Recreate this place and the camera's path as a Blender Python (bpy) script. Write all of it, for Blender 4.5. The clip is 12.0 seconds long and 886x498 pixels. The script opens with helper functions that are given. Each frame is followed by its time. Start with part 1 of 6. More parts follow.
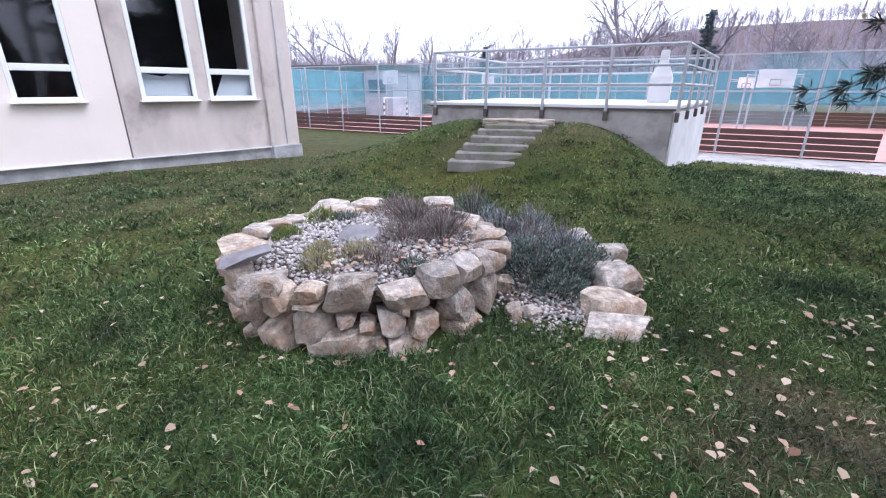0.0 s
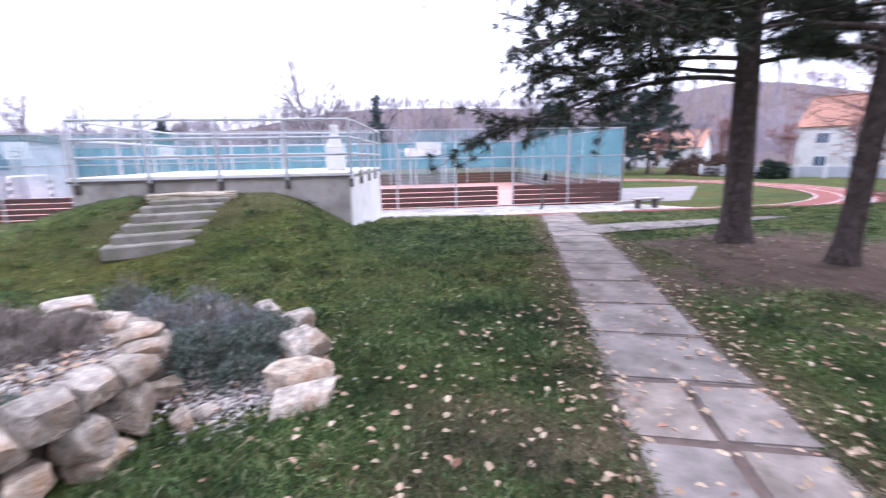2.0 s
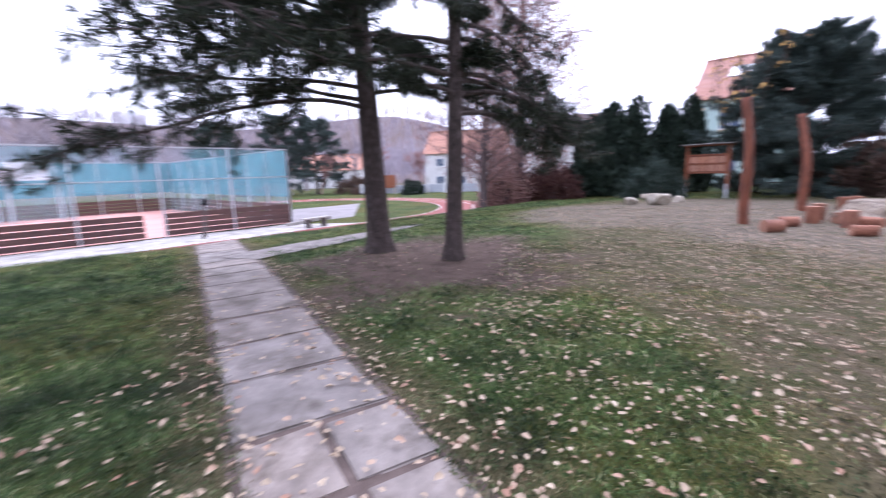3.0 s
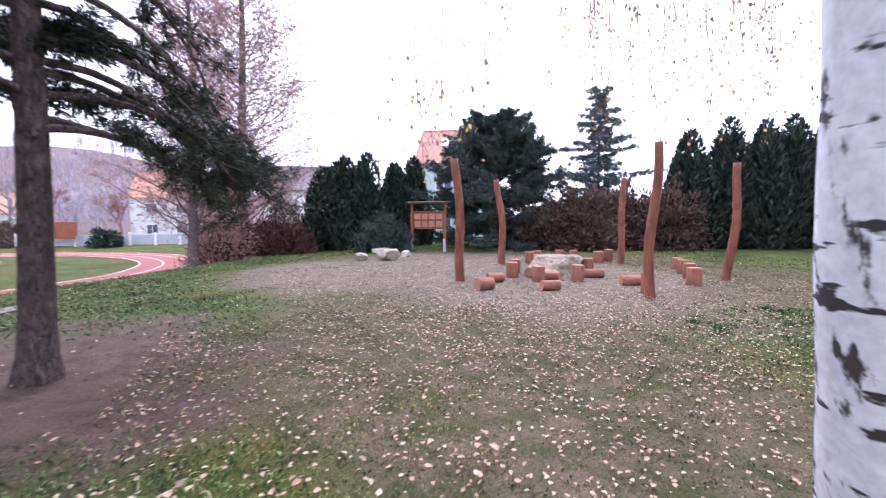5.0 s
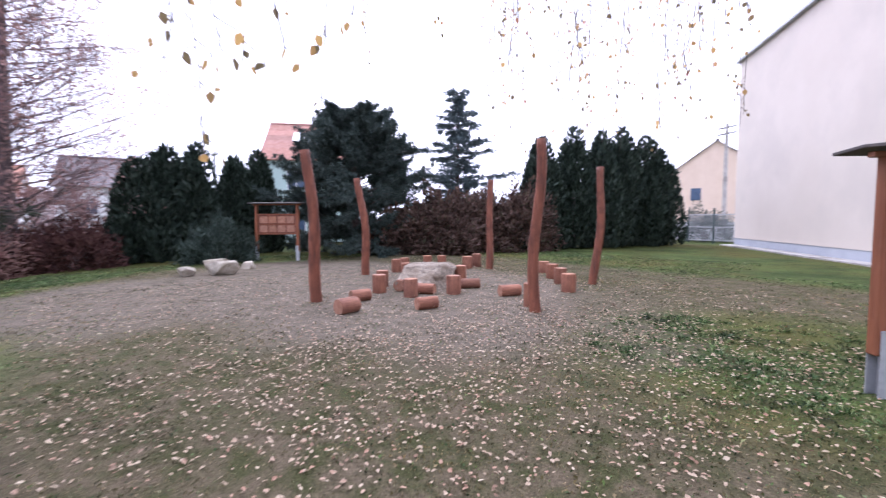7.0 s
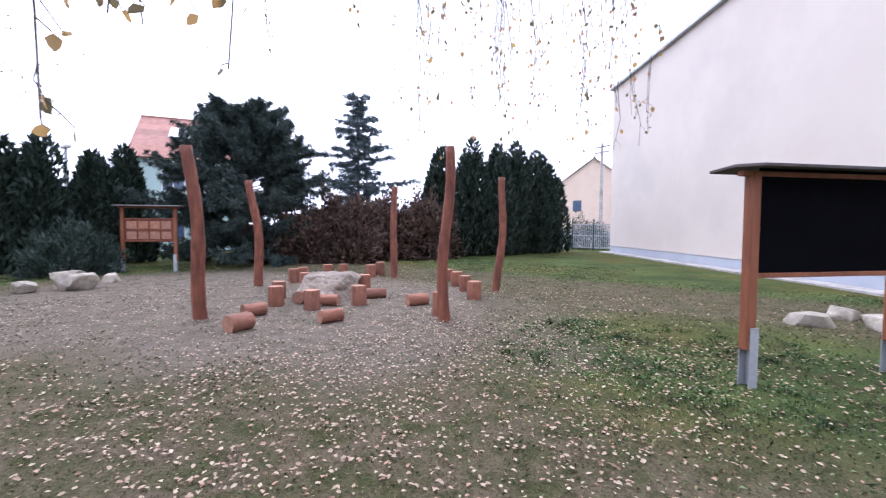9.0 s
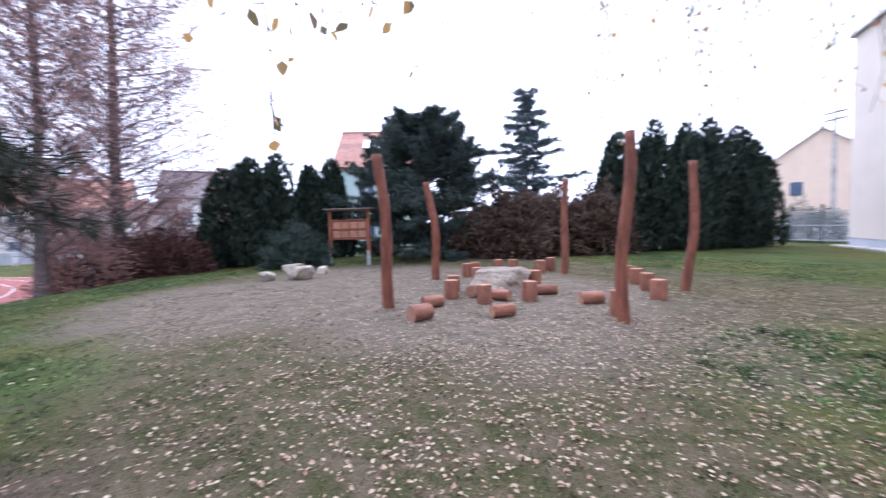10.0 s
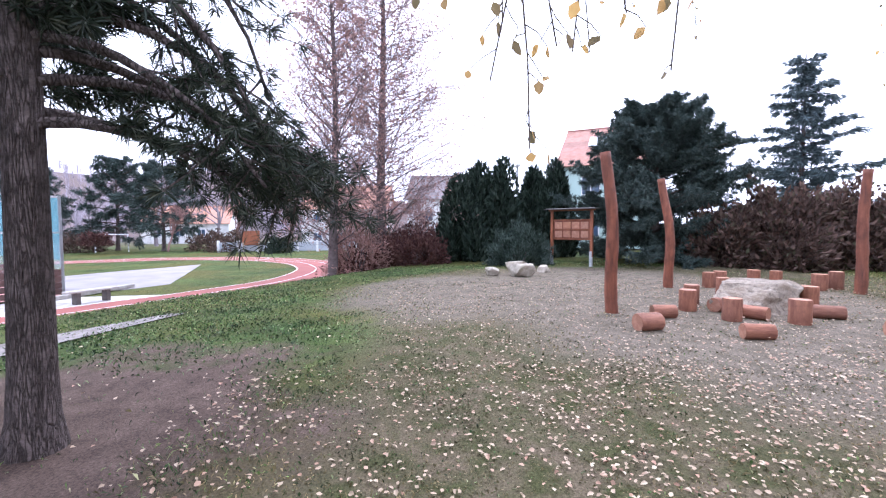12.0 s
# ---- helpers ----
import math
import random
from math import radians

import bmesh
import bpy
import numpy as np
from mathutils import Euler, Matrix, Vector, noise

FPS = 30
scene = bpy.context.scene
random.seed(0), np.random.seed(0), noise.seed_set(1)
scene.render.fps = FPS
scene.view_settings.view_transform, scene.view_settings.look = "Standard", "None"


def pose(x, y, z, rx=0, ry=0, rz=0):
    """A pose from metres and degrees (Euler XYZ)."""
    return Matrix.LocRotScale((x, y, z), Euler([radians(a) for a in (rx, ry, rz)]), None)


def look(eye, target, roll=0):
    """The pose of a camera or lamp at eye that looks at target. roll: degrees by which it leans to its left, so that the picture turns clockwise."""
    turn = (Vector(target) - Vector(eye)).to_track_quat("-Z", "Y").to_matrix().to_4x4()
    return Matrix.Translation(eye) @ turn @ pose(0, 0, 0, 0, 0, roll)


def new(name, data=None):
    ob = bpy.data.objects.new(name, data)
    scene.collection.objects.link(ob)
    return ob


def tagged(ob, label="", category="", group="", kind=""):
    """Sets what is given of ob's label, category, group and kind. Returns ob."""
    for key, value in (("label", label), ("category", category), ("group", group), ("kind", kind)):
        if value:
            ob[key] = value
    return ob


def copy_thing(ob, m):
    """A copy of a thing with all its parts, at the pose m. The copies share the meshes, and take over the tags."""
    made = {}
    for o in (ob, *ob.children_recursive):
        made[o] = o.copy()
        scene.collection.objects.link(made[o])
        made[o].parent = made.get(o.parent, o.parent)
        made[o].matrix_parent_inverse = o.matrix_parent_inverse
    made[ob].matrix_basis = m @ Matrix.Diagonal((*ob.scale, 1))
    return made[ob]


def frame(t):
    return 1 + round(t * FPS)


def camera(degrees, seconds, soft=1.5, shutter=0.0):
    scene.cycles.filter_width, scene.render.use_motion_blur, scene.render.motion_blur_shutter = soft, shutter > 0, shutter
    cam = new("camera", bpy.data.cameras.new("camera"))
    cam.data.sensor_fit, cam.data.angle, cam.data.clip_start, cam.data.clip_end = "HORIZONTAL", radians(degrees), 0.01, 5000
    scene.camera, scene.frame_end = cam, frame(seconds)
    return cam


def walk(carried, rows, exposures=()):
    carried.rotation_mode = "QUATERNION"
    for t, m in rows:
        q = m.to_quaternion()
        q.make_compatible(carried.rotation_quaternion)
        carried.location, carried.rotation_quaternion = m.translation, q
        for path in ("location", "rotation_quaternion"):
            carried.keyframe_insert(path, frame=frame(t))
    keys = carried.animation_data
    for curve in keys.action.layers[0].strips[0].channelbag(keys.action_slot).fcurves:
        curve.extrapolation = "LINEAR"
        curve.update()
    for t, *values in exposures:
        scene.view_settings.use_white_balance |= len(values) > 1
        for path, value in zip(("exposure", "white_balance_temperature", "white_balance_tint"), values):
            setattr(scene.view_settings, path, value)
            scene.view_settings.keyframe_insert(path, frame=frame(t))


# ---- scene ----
cam = camera(91.0, 12.0, 1.2, 0.4)
PATH = [
    (0, (-0.206, -0.049, 1.58), (-0.081, 1.824, 0.89), 0.1),
    (0.5, (-0.194, -0.038, 1.583), (-0.032, 1.843, 0.923), -0.7),
    (1, (-0.144, -0.009, 1.583), (0.327, 1.868, 1.077), -0.9),
    (1.5, (-0.024, 0.007, 1.559), (0.802, 1.77, 1.102), -0.5),
    (2, (0.168, -0.073, 1.565), (1.434, 1.419, 1.152), -1.1),
    (2.5, (0.449, -0.179, 1.566), (2.104, 0.876, 1.183), -1.0),
    (3, (0.862, -0.217, 1.508), (2.805, 0.103, 1.159), -1.7),
    (3.5, (1.276, -0.335, 1.526), (3.242, -0.538, 1.216), -1.9),
    (3.7, (1.457, -0.393, 1.527), (3.422, -0.703, 1.325), -1.6),
    (5.3, (3.046, -1.284, 1.575), (4.832, -2.169, 1.419), 0.4),
    (5.5, (3.197, -1.365, 1.559), (4.948, -2.319, 1.408), 0.5),
    (6, (3.54, -1.491, 1.595), (5.196, -2.604, 1.452), -0.4),
    (6.5, (3.954, -1.713, 1.632), (5.566, -2.888, 1.494), -0.5),
    (7, (4.3, -1.904, 1.656), (5.791, -3.23, 1.522), -0.3),
    (7.5, (4.555, -2.058, 1.623), (5.704, -3.69, 1.511), -0.2),
    (7.7, (4.582, -2.082, 1.659), (5.607, -3.795, 1.544), 0.2),
    (9.3, (4.605, -1.978, 1.659), (5.851, -3.539, 1.56), 0.2),
    (9.5, (4.65, -2.004, 1.652), (6.015, -3.462, 1.539), -0.9),
    (10, (4.691, -2.011, 1.66), (6.364, -3.099, 1.545), -1.3),
    (10.5, (4.659, -1.992, 1.672), (6.569, -2.573, 1.551), -1.9),
    (11, (4.625, -1.945, 1.683), (6.598, -2.252, 1.571), -1.6),
    (11.5, (4.618, -1.93, 1.67), (6.603, -2.148, 1.564), -0.9),
    (12, (4.619, -1.925, 1.666), (6.61, -2.089, 1.563), -0.3),
]
walk(cam, [(t, look(eye, target, roll)) for t, eye, target, roll in PATH], [(0, 0.98, 5550, 18), (1.0, 1.0, 5600, 20), (1.5, 1.1, 5650, 21), (2.5, 1.28, 5650, 22), (3.0, 1.22, 5550, 23), (3.5, 1.65, 5650, 23), (5.5, 1.4, 5650, 25), (7.5, 1.15, 5600, 22), (10, 1.22, 5400, 19), (10.5, 1.45, 5350, 19), (12, 1.56, 5450, 18)])

SLOW = Matrix.Identity(4)

# ---- world, sun ----
world = bpy.data.worlds.new("overcast_sky")
scene.world = world
world.use_nodes = True
wn = world.node_tree
wn.nodes.clear()
sky = wn.nodes.new("ShaderNodeTexSky")
sky.sky_type, sky.sun_disc = "NISHITA", False
sky.sun_elevation, sky.sun_rotation = radians(53), radians(107)
sky.air_density, sky.dust_density, sky.ozone_density = 1.0, 4.0, 1.0
hsv = wn.nodes.new("ShaderNodeHueSaturation")
hsv.inputs["Saturation"].default_value = 0.12
cloud = wn.nodes.new("ShaderNodeMix")
cloud.data_type = "RGBA"
cloud.inputs["Factor"].default_value = 0.75
cloud.inputs["B"].default_value = (9.4, 9.5, 10.3, 1)
bg = wn.nodes.new("ShaderNodeBackground")
bg.inputs["Strength"].default_value = 0.125
wout = wn.nodes.new("ShaderNodeOutputWorld")
wn.links.new(sky.outputs[0], hsv.inputs["Color"])
wn.links.new(hsv.outputs[0], cloud.inputs["A"])
wn.links.new(cloud.outputs["Result"], bg.inputs["Color"])
wn.links.new(bg.outputs[0], wout.inputs["Surface"])

sun_data = bpy.data.lights.new("sun", "SUN")
sun_data.energy, sun_data.angle, sun_data.color = 0.8, radians(25), (1.0, 0.96, 0.92)
sun = new("sun", sun_data)
sun.matrix_world = look((0, 0, 30), (-21, 6.5, 0))


# ---- materials ----
def ramp_color(nt, fac, stops):
    r = nt.nodes.new("ShaderNodeValToRGB")
    while len(r.color_ramp.elements) < len(stops):
        r.color_ramp.elements.new(0.5)
    for e, (p, c) in zip(r.color_ramp.elements, stops):
        e.position, e.color = p, (*c, 1)
    nt.links.new(fac, r.inputs[0])
    return r.outputs[0]


def noise_out(nt, vec, scale, detail=4, rough=0.6, stretch=None):
    n = nt.nodes.new("ShaderNodeTexNoise")
    n.inputs["Scale"].default_value, n.inputs["Detail"].default_value = scale, detail
    n.inputs["Roughness"].default_value = rough
    if stretch:
        m = nt.nodes.new("ShaderNodeMapping")
        m.inputs["Scale"].default_value = stretch
        nt.links.new(vec, m.inputs[0])
        vec = m.outputs[0]
    nt.links.new(vec, n.inputs["Vector"])
    return n.outputs["Fac"]


def mixed(nt, fac, a, b, mode="MIX"):
    m = nt.nodes.new("ShaderNodeMix")
    m.data_type, m.blend_type = "RGBA", mode
    for sock, v in (("Factor", fac), ("A", a), ("B", b)):
        if isinstance(v, (int, float)):
            m.inputs[sock].default_value = v
        elif isinstance(v, tuple):
            m.inputs[sock].default_value = (*v, 1)
        else:
            nt.links.new(v, m.inputs[sock])
    return m.outputs["Result"]


def mapped(nt, v, lo, hi, a=0.0, b=1.0):
    m = nt.nodes.new("ShaderNodeMapRange")
    for k, x in zip(("From Min", "From Max", "To Min", "To Max"), (lo, hi, a, b)):
        m.inputs[k].default_value = x
    nt.links.new(v, m.inputs["Value"])
    return m.outputs[0]


def mat(name, c1, c2, scale=6, fine=60, rough=0.8, bump=0.3, metal=0.0, c3=None, stain=1.2, stretch=None, vary=0.0, island=0.0, spec=0.35, world_space=False, lump=0.02):
    """Two-tone surface: broad stains, fine grain, relief; vary: by object; island: by loose piece."""
    m = bpy.data.materials.new(name)
    m.use_nodes = True
    nt = m.node_tree
    p = nt.nodes["Principled BSDF"]
    if world_space:
        vec = nt.nodes.new("ShaderNodeNewGeometry").outputs["Position"]
    else:
        vec = nt.nodes.new("ShaderNodeTexCoord").outputs["Object"]
    a = noise_out(nt, vec, scale, 5, 0.62, stretch)
    f = noise_out(nt, vec, fine, 3, 0.7, stretch)
    both = nt.nodes.new("ShaderNodeMath")
    both.operation = "MULTIPLY_ADD"
    both.inputs[1].default_value = 0.45
    nt.links.new(f, both.inputs[0])
    half = mapped(nt, a, 0.28, 0.72, -0.12, 0.72)
    nt.links.new(half, both.inputs[2])
    col = ramp_color(nt, both.outputs[0], [(0.12, c1), (0.88, c2)])
    if c3:
        big = noise_out(nt, vec, stain, 4, 0.65)
        col = mixed(nt, mapped(nt, big, 0.5, 0.68), col, c3)
    if vary:
        info = nt.nodes.new("ShaderNodeObjectInfo").outputs["Random"]
        col = mixed(nt, 1.0, col, ramp_color(nt, info, [(0, (1 - vary,) * 3), (0.4, (1, 1 - vary * 0.3, 1 - vary * 0.6)), (0.7, (1 - vary * 0.25,) * 3), (1, (1.12, 1.06, 1.0))]), "MULTIPLY")
    if island:
        info = nt.nodes.new("ShaderNodeNewGeometry").outputs["Random Per Island"]
        col = mixed(nt, 1.0, col, ramp_color(nt, info, [(0, (1 - island,) * 3), (1, (1, 1, 1))]), "MULTIPLY")
    nt.links.new(col, p.inputs["Base Color"])
    p.inputs["Metallic"].default_value = metal
    p.inputs["Specular IOR Level"].default_value = spec
    nt.links.new(mapped(nt, f, 0.2, 0.8, max(0.05, rough - 0.12), min(1, rough + 0.12)), p.inputs["Roughness"])
    if bump:
        b = nt.nodes.new("ShaderNodeBump")
        b.inputs["Strength"].default_value, b.inputs["Distance"].default_value = bump, lump
        nt.links.new(both.outputs[0], b.inputs["Height"])
        nt.links.new(b.outputs[0], p.inputs["Normal"])
    return m


def leaf_mat(name, stops, rough=0.6, trans=0.25, patch=0.0):
    """Foliage coloured leaf by leaf; some light passes through."""
    m = bpy.data.materials.new(name)
    m.use_nodes = True
    nt = m.node_tree
    p = nt.nodes["Principled BSDF"]
    geo = nt.nodes.new("ShaderNodeNewGeometry")
    col = ramp_color(nt, geo.outputs["Random Per Island"], stops)
    if patch:
        big = noise_out(nt, geo.outputs["Position"], patch, 3)
        col = mixed(nt, 1.0, col, ramp_color(nt, big, [(0.32, (0.34, 0.38, 0.4)), (0.68, (1.5, 1.45, 1.25))]), "MULTIPLY")
        wide = noise_out(nt, geo.outputs["Position"], 0.22, 3)
        col = mixed(nt, 1.0, col, ramp_color(nt, wide, [(0.4, (0.88, 0.92, 0.95)), (0.62, (1.16, 1.09, 0.92))]), "MULTIPLY")
    nt.links.new(col, p.inputs["Base Color"])
    p.inputs["Roughness"].default_value = rough
    p.inputs["Specular IOR Level"].default_value = 0.16
    t = nt.nodes.new("ShaderNodeBsdfTranslucent")
    nt.links.new(col, t.inputs[0])
    mx = nt.nodes.new("ShaderNodeMixShader")
    mx.inputs[0].default_value = trans
    out = nt.nodes["Material Output"]
    nt.links.new(p.outputs[0], mx.inputs[1])
    nt.links.new(t.outputs[0], mx.inputs[2])
    nt.links.new(mx.outputs[0], out.inputs["Surface"])
    return m


def glass_mat(name, tint, rough=0.03):
    m = bpy.data.materials.new(name)
    m.use_nodes = True
    p = m.node_tree.nodes["Principled BSDF"]
    p.inputs["Base Color"].default_value = (*tint, 1)
    p.inputs["Roughness"].default_value = rough
    p.inputs["Transmission Weight"].default_value = 1.0
    p.inputs["IOR"].default_value = 1.45
    return m


def net_mat(name, tint, cover):
    """Fine windbreak net: cover is the share of thread."""
    m = bpy.data.materials.new(name)
    m.use_nodes = True
    nt = m.node_tree
    p = nt.nodes["Principled BSDF"]
    vec = nt.nodes.new("ShaderNodeNewGeometry").outputs["Position"]
    a = noise_out(nt, vec, 0.5, 4)
    nt.links.new(ramp_color(nt, a, [(0.3, tuple(c * 0.8 for c in tint)), (0.7, tint)]), p.inputs["Base Color"])
    p.inputs["Roughness"].default_value = 0.7
    nt.links.new(mapped(nt, noise_out(nt, vec, 0.35, 3), 0.35, 0.65, cover - 0.16, cover + 0.12), p.inputs["Alpha"])
    return m


M_CONCRETE = mat("old_concrete", (0.30, 0.28, 0.26), (0.50, 0.47, 0.44), 2.5, 70, 0.9, 0.25, c3=(0.22, 0.20, 0.18), stain=0.9, world_space=True)
M_RENDER = mat("weathered_render", (0.50, 0.44, 0.39), (0.64, 0.565, 0.51), 1.2, 90, 0.92, 0.15, c3=(0.36, 0.31, 0.28), stain=0.8, world_space=True, stretch=(1.6, 1.6, 0.5))
M_PANEL = mat("cream_panel", (0.75, 0.67, 0.59), (0.81, 0.73, 0.65), 0.9, 120, 0.85, 0.08, world_space=True)
M_PLINTH = mat("grey_plinth", (0.24, 0.24, 0.24), (0.42, 0.41, 0.40), 3, 60, 0.9, 0.3, c3=(0.5, 0.49, 0.48), stain=2.2, world_space=True)
M_WHITE = mat("white_plastic", (0.72, 0.72, 0.73), (0.82, 0.82, 0.82), 3, 80, 0.4, 0.03, spec=0.5)
M_WHITEWALL = mat("white_painted_concrete", (0.62, 0.61, 0.60), (0.76, 0.75, 0.74), 1.5, 60, 0.8, 0.12, c3=(0.5, 0.48, 0.46), stain=0.7, world_space=True)
M_CREAMWALL = mat("cream_insulated_wall", (0.60, 0.525, 0.455), (0.65, 0.575, 0.505), 0.35, 60, 0.9, 0.05, world_space=True, c3=(0.575, 0.51, 0.45), stain=0.25)
M_GREYPAINT = mat("grey_plinth_paint", (0.36, 0.38, 0.43), (0.44, 0.46, 0.50), 1, 60, 0.8, 0.1, world_space=True)
M_STEEL = mat("galvanised_steel", (0.38, 0.39, 0.41), (0.52, 0.53, 0.55), 8, 90, 0.5, 0.06, 0.4)
M_ROOMSHADE = mat("room_shade_black", (0.015, 0.016, 0.02), (0.03, 0.03, 0.035), 2, 40, 0.9, 0.0)
M_STONE = mat("pale_granite", (0.22, 0.19, 0.165), (0.90, 0.82, 0.72), 11, 95, 0.92, 1.0, c3=(0.40, 0.27, 0.185), stain=4.0, vary=0.38, lump=0.035)
M_BOULDER = mat("boulder_granite", (0.15, 0.118, 0.09), (0.46, 0.385, 0.305), 9, 80, 0.92, 1.0, c3=(0.20, 0.145, 0.10), stain=2.2, lump=0.05)
M_LIMESTONE = mat("pale_limestone", (0.26, 0.235, 0.195), (0.54, 0.495, 0.42), 5, 60, 0.92, 0.9, c3=(0.24, 0.22, 0.16), stain=3.0, vary=0.2)
M_SLATE = mat("dark_slate", (0.14, 0.13, 0.13), (0.26, 0.24, 0.25), 7, 70, 0.7, 0.4)
M_SLAB = mat("grey_paving_slab", (0.16, 0.14, 0.13), (0.32, 0.285, 0.265), 3.2, 90, 0.92, 0.5, c3=(0.13, 0.11, 0.095), stain=2.2, vary=0.14, world_space=True)
M_STEPS = mat("mossy_step_concrete", (0.12, 0.11, 0.095), (0.34, 0.315, 0.28), 5, 60, 0.95, 0.5, c3=(0.13, 0.14, 0.085), stain=2.5, world_space=True)
M_TRACK = mat("red_tartan", (0.21, 0.062, 0.05), (0.28, 0.088, 0.072), 0.8, 140, 0.9, 0.15, world_space=True, c3=(0.22, 0.064, 0.053), stain=0.3)
M_COURT = mat("red_court_floor", (0.56, 0.27, 0.22), (0.64, 0.33, 0.28), 0.4, 90, 0.85, 0.05, world_space=True)
M_LINE = mat("white_line_paint", (0.60, 0.55, 0.53), (0.76, 0.73, 0.71), 5, 60, 0.8, 0.05, world_space=True)
M_BOARD = mat("red_brown_board", (0.075, 0.043, 0.039), (0.13, 0.072, 0.064), 2, 60, 0.7, 0.15, stretch=(1, 1, 6), vary=0.25)
M_NET = net_mat("blue_green_net", (0.13, 0.37, 0.44), 0.64)
M_NETLOW = net_mat("pale_net", (0.42, 0.58, 0.62), 0.16)
M_POLEWOOD = mat("red_brown_stained_wood", (0.095, 0.034, 0.023), (0.29, 0.105, 0.06), 3.4, 70, 0.6, 0.45, c3=(0.12, 0.042, 0.027), stain=2.4, stretch=(3, 3, 0.5), vary=0.15)
M_LOGWOOD = mat("faded_log_wood", (0.15, 0.06, 0.042), (0.36, 0.165, 0.105), 4, 70, 0.75, 0.4, c3=(0.17, 0.07, 0.05), stain=3.0, stretch=(3, 3, 0.6), vary=0.3)
M_LOGEND = mat("sawn_log_end", (0.28, 0.13, 0.085), (0.46, 0.25, 0.17), 9, 70, 0.8, 0.25, vary=0.35)
M_FRAMEWOOD = mat("orange_brown_timber", (0.18, 0.06, 0.028), (0.29, 0.105, 0.05), 3, 60, 0.55, 0.25, stretch=(4, 4, 0.6))
M_BLACKBOARD = mat("black_board", (0.003, 0.003, 0.004), (0.005, 0.005, 0.007), 2, 50, 0.9, 0.02, spec=0.02)
M_ROOFFELT = mat("dark_roofing", (0.07, 0.06, 0.06), (0.13, 0.11, 0.10), 5, 60, 0.8, 0.2)
M_ROOFTILE = mat("red_roof_tile", (0.31, 0.155, 0.12), (0.42, 0.23, 0.185), 3, 40, 0.8, 0.2, vary=0.2)
M_BROWNROOF = mat("grey_brown_roof", (0.13, 0.11, 0.11), (0.21, 0.18, 0.18), 2, 40, 0.8, 0.2)
M_MINT = mat("pale_green_render", (0.42, 0.56, 0.52), (0.50, 0.63, 0.59), 1, 50, 0.9, 0.05)
M_YELLOWWALL = mat("pale_yellow_render", (0.66, 0.52, 0.40), (0.72, 0.58, 0.46), 1, 50, 0.9, 0.05)
M_SOLAR = mat("solar_panel", (0.05, 0.08, 0.13), (0.09, 0.13, 0.20), 2, 30, 0.15, 0.0, spec=0.7)
def bark_mat(name, dark, pale):
    """Scaly bark: upright plates with dark cracks between them."""
    m = bpy.data.materials.new(name)
    m.use_nodes = True
    nt = m.node_tree
    p = nt.nodes["Principled BSDF"]
    vec = nt.nodes.new("ShaderNodeNewGeometry").outputs["Position"]
    mp = nt.nodes.new("ShaderNodeMapping")
    mp.inputs["Scale"].default_value = (44, 44, 9)
    warp = mixed(nt, 0.3, vec, nt.nodes.new("ShaderNodeTexNoise").outputs["Color"])
    nt.links.new(warp, mp.inputs[0])
    v = nt.nodes.new("ShaderNodeTexVoronoi")
    v.feature = "DISTANCE_TO_EDGE"
    nt.links.new(mp.outputs[0], v.inputs["Vector"])
    v.inputs["Scale"].default_value = 1.0
    rag = nt.nodes.new("ShaderNodeMath")
    rag.operation = "MULTIPLY_ADD"
    rag.inputs[1].default_value = 0.34
    nt.links.new(noise_out(nt, vec, 26, 5, 0.75, (1, 1, 0.45)), rag.inputs[0])
    nt.links.new(v.outputs["Distance"], rag.inputs[2])
    crack = mapped(nt, rag.outputs[0], 0.10, 0.34)
    grain = noise_out(nt, vec, 50, 4, 0.7)
    tone = mixed(nt, mapped(nt, noise_out(nt, vec, 9, 4), 0.35, 0.65), tuple(c * 0.6 for c in pale), pale)
    tone = mixed(nt, 1.0, tone, ramp_color(nt, grain, [(0.3, (0.6, 0.6, 0.6)), (0.7, (1.2, 1.2, 1.2))]), "MULTIPLY")
    nt.links.new(mixed(nt, crack, dark, tone), p.inputs["Base Color"])
    p.inputs["Roughness"].default_value = 0.95
    p.inputs["Specular IOR Level"].default_value = 0.15
    b = nt.nodes.new("ShaderNodeBump")
    b.inputs["Strength"].default_value, b.inputs["Distance"].default_value = 1.0, 0.03
    h = mixed(nt, 0.25, crack, grain)
    nt.links.new(h, b.inputs["Height"])
    nt.links.new(b.outputs[0], p.inputs["Normal"])
    return m


M_PINEBARK = bark_mat("pine_bark", (0.040, 0.031, 0.028), (0.17, 0.135, 0.125))
M_BARK = mat("grey_brown_bark", (0.06, 0.045, 0.045), (0.14, 0.11, 0.105), 9, 40, 0.95, 0.4, world_space=True)
M_TWIG = mat("reddish_twig", (0.19, 0.13, 0.127), (0.29, 0.205, 0.195), 4, 20, 0.9, 0.0, world_space=True)
# both far wood tones carry distance haze in their base colour
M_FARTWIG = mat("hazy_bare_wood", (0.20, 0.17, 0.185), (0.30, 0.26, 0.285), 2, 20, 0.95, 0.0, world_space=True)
M_HAZYHILLWOOD = mat("hazy_hill_wood", (0.30, 0.26, 0.29), (0.40, 0.36, 0.40), 2, 20, 0.95, 0.0, world_space=True)
M_DIRT = mat("bare_soil", (0.07, 0.05, 0.042), (0.15, 0.11, 0.095), 5, 70, 0.95, 0.5, world_space=True)
M_GALVGATE = mat("dark_green_steel", (0.03, 0.05, 0.05), (0.05, 0.08, 0.08), 5, 60, 0.5, 0.05)
M_GLASS = glass_mat("window_glass", (0.92, 0.96, 0.97))


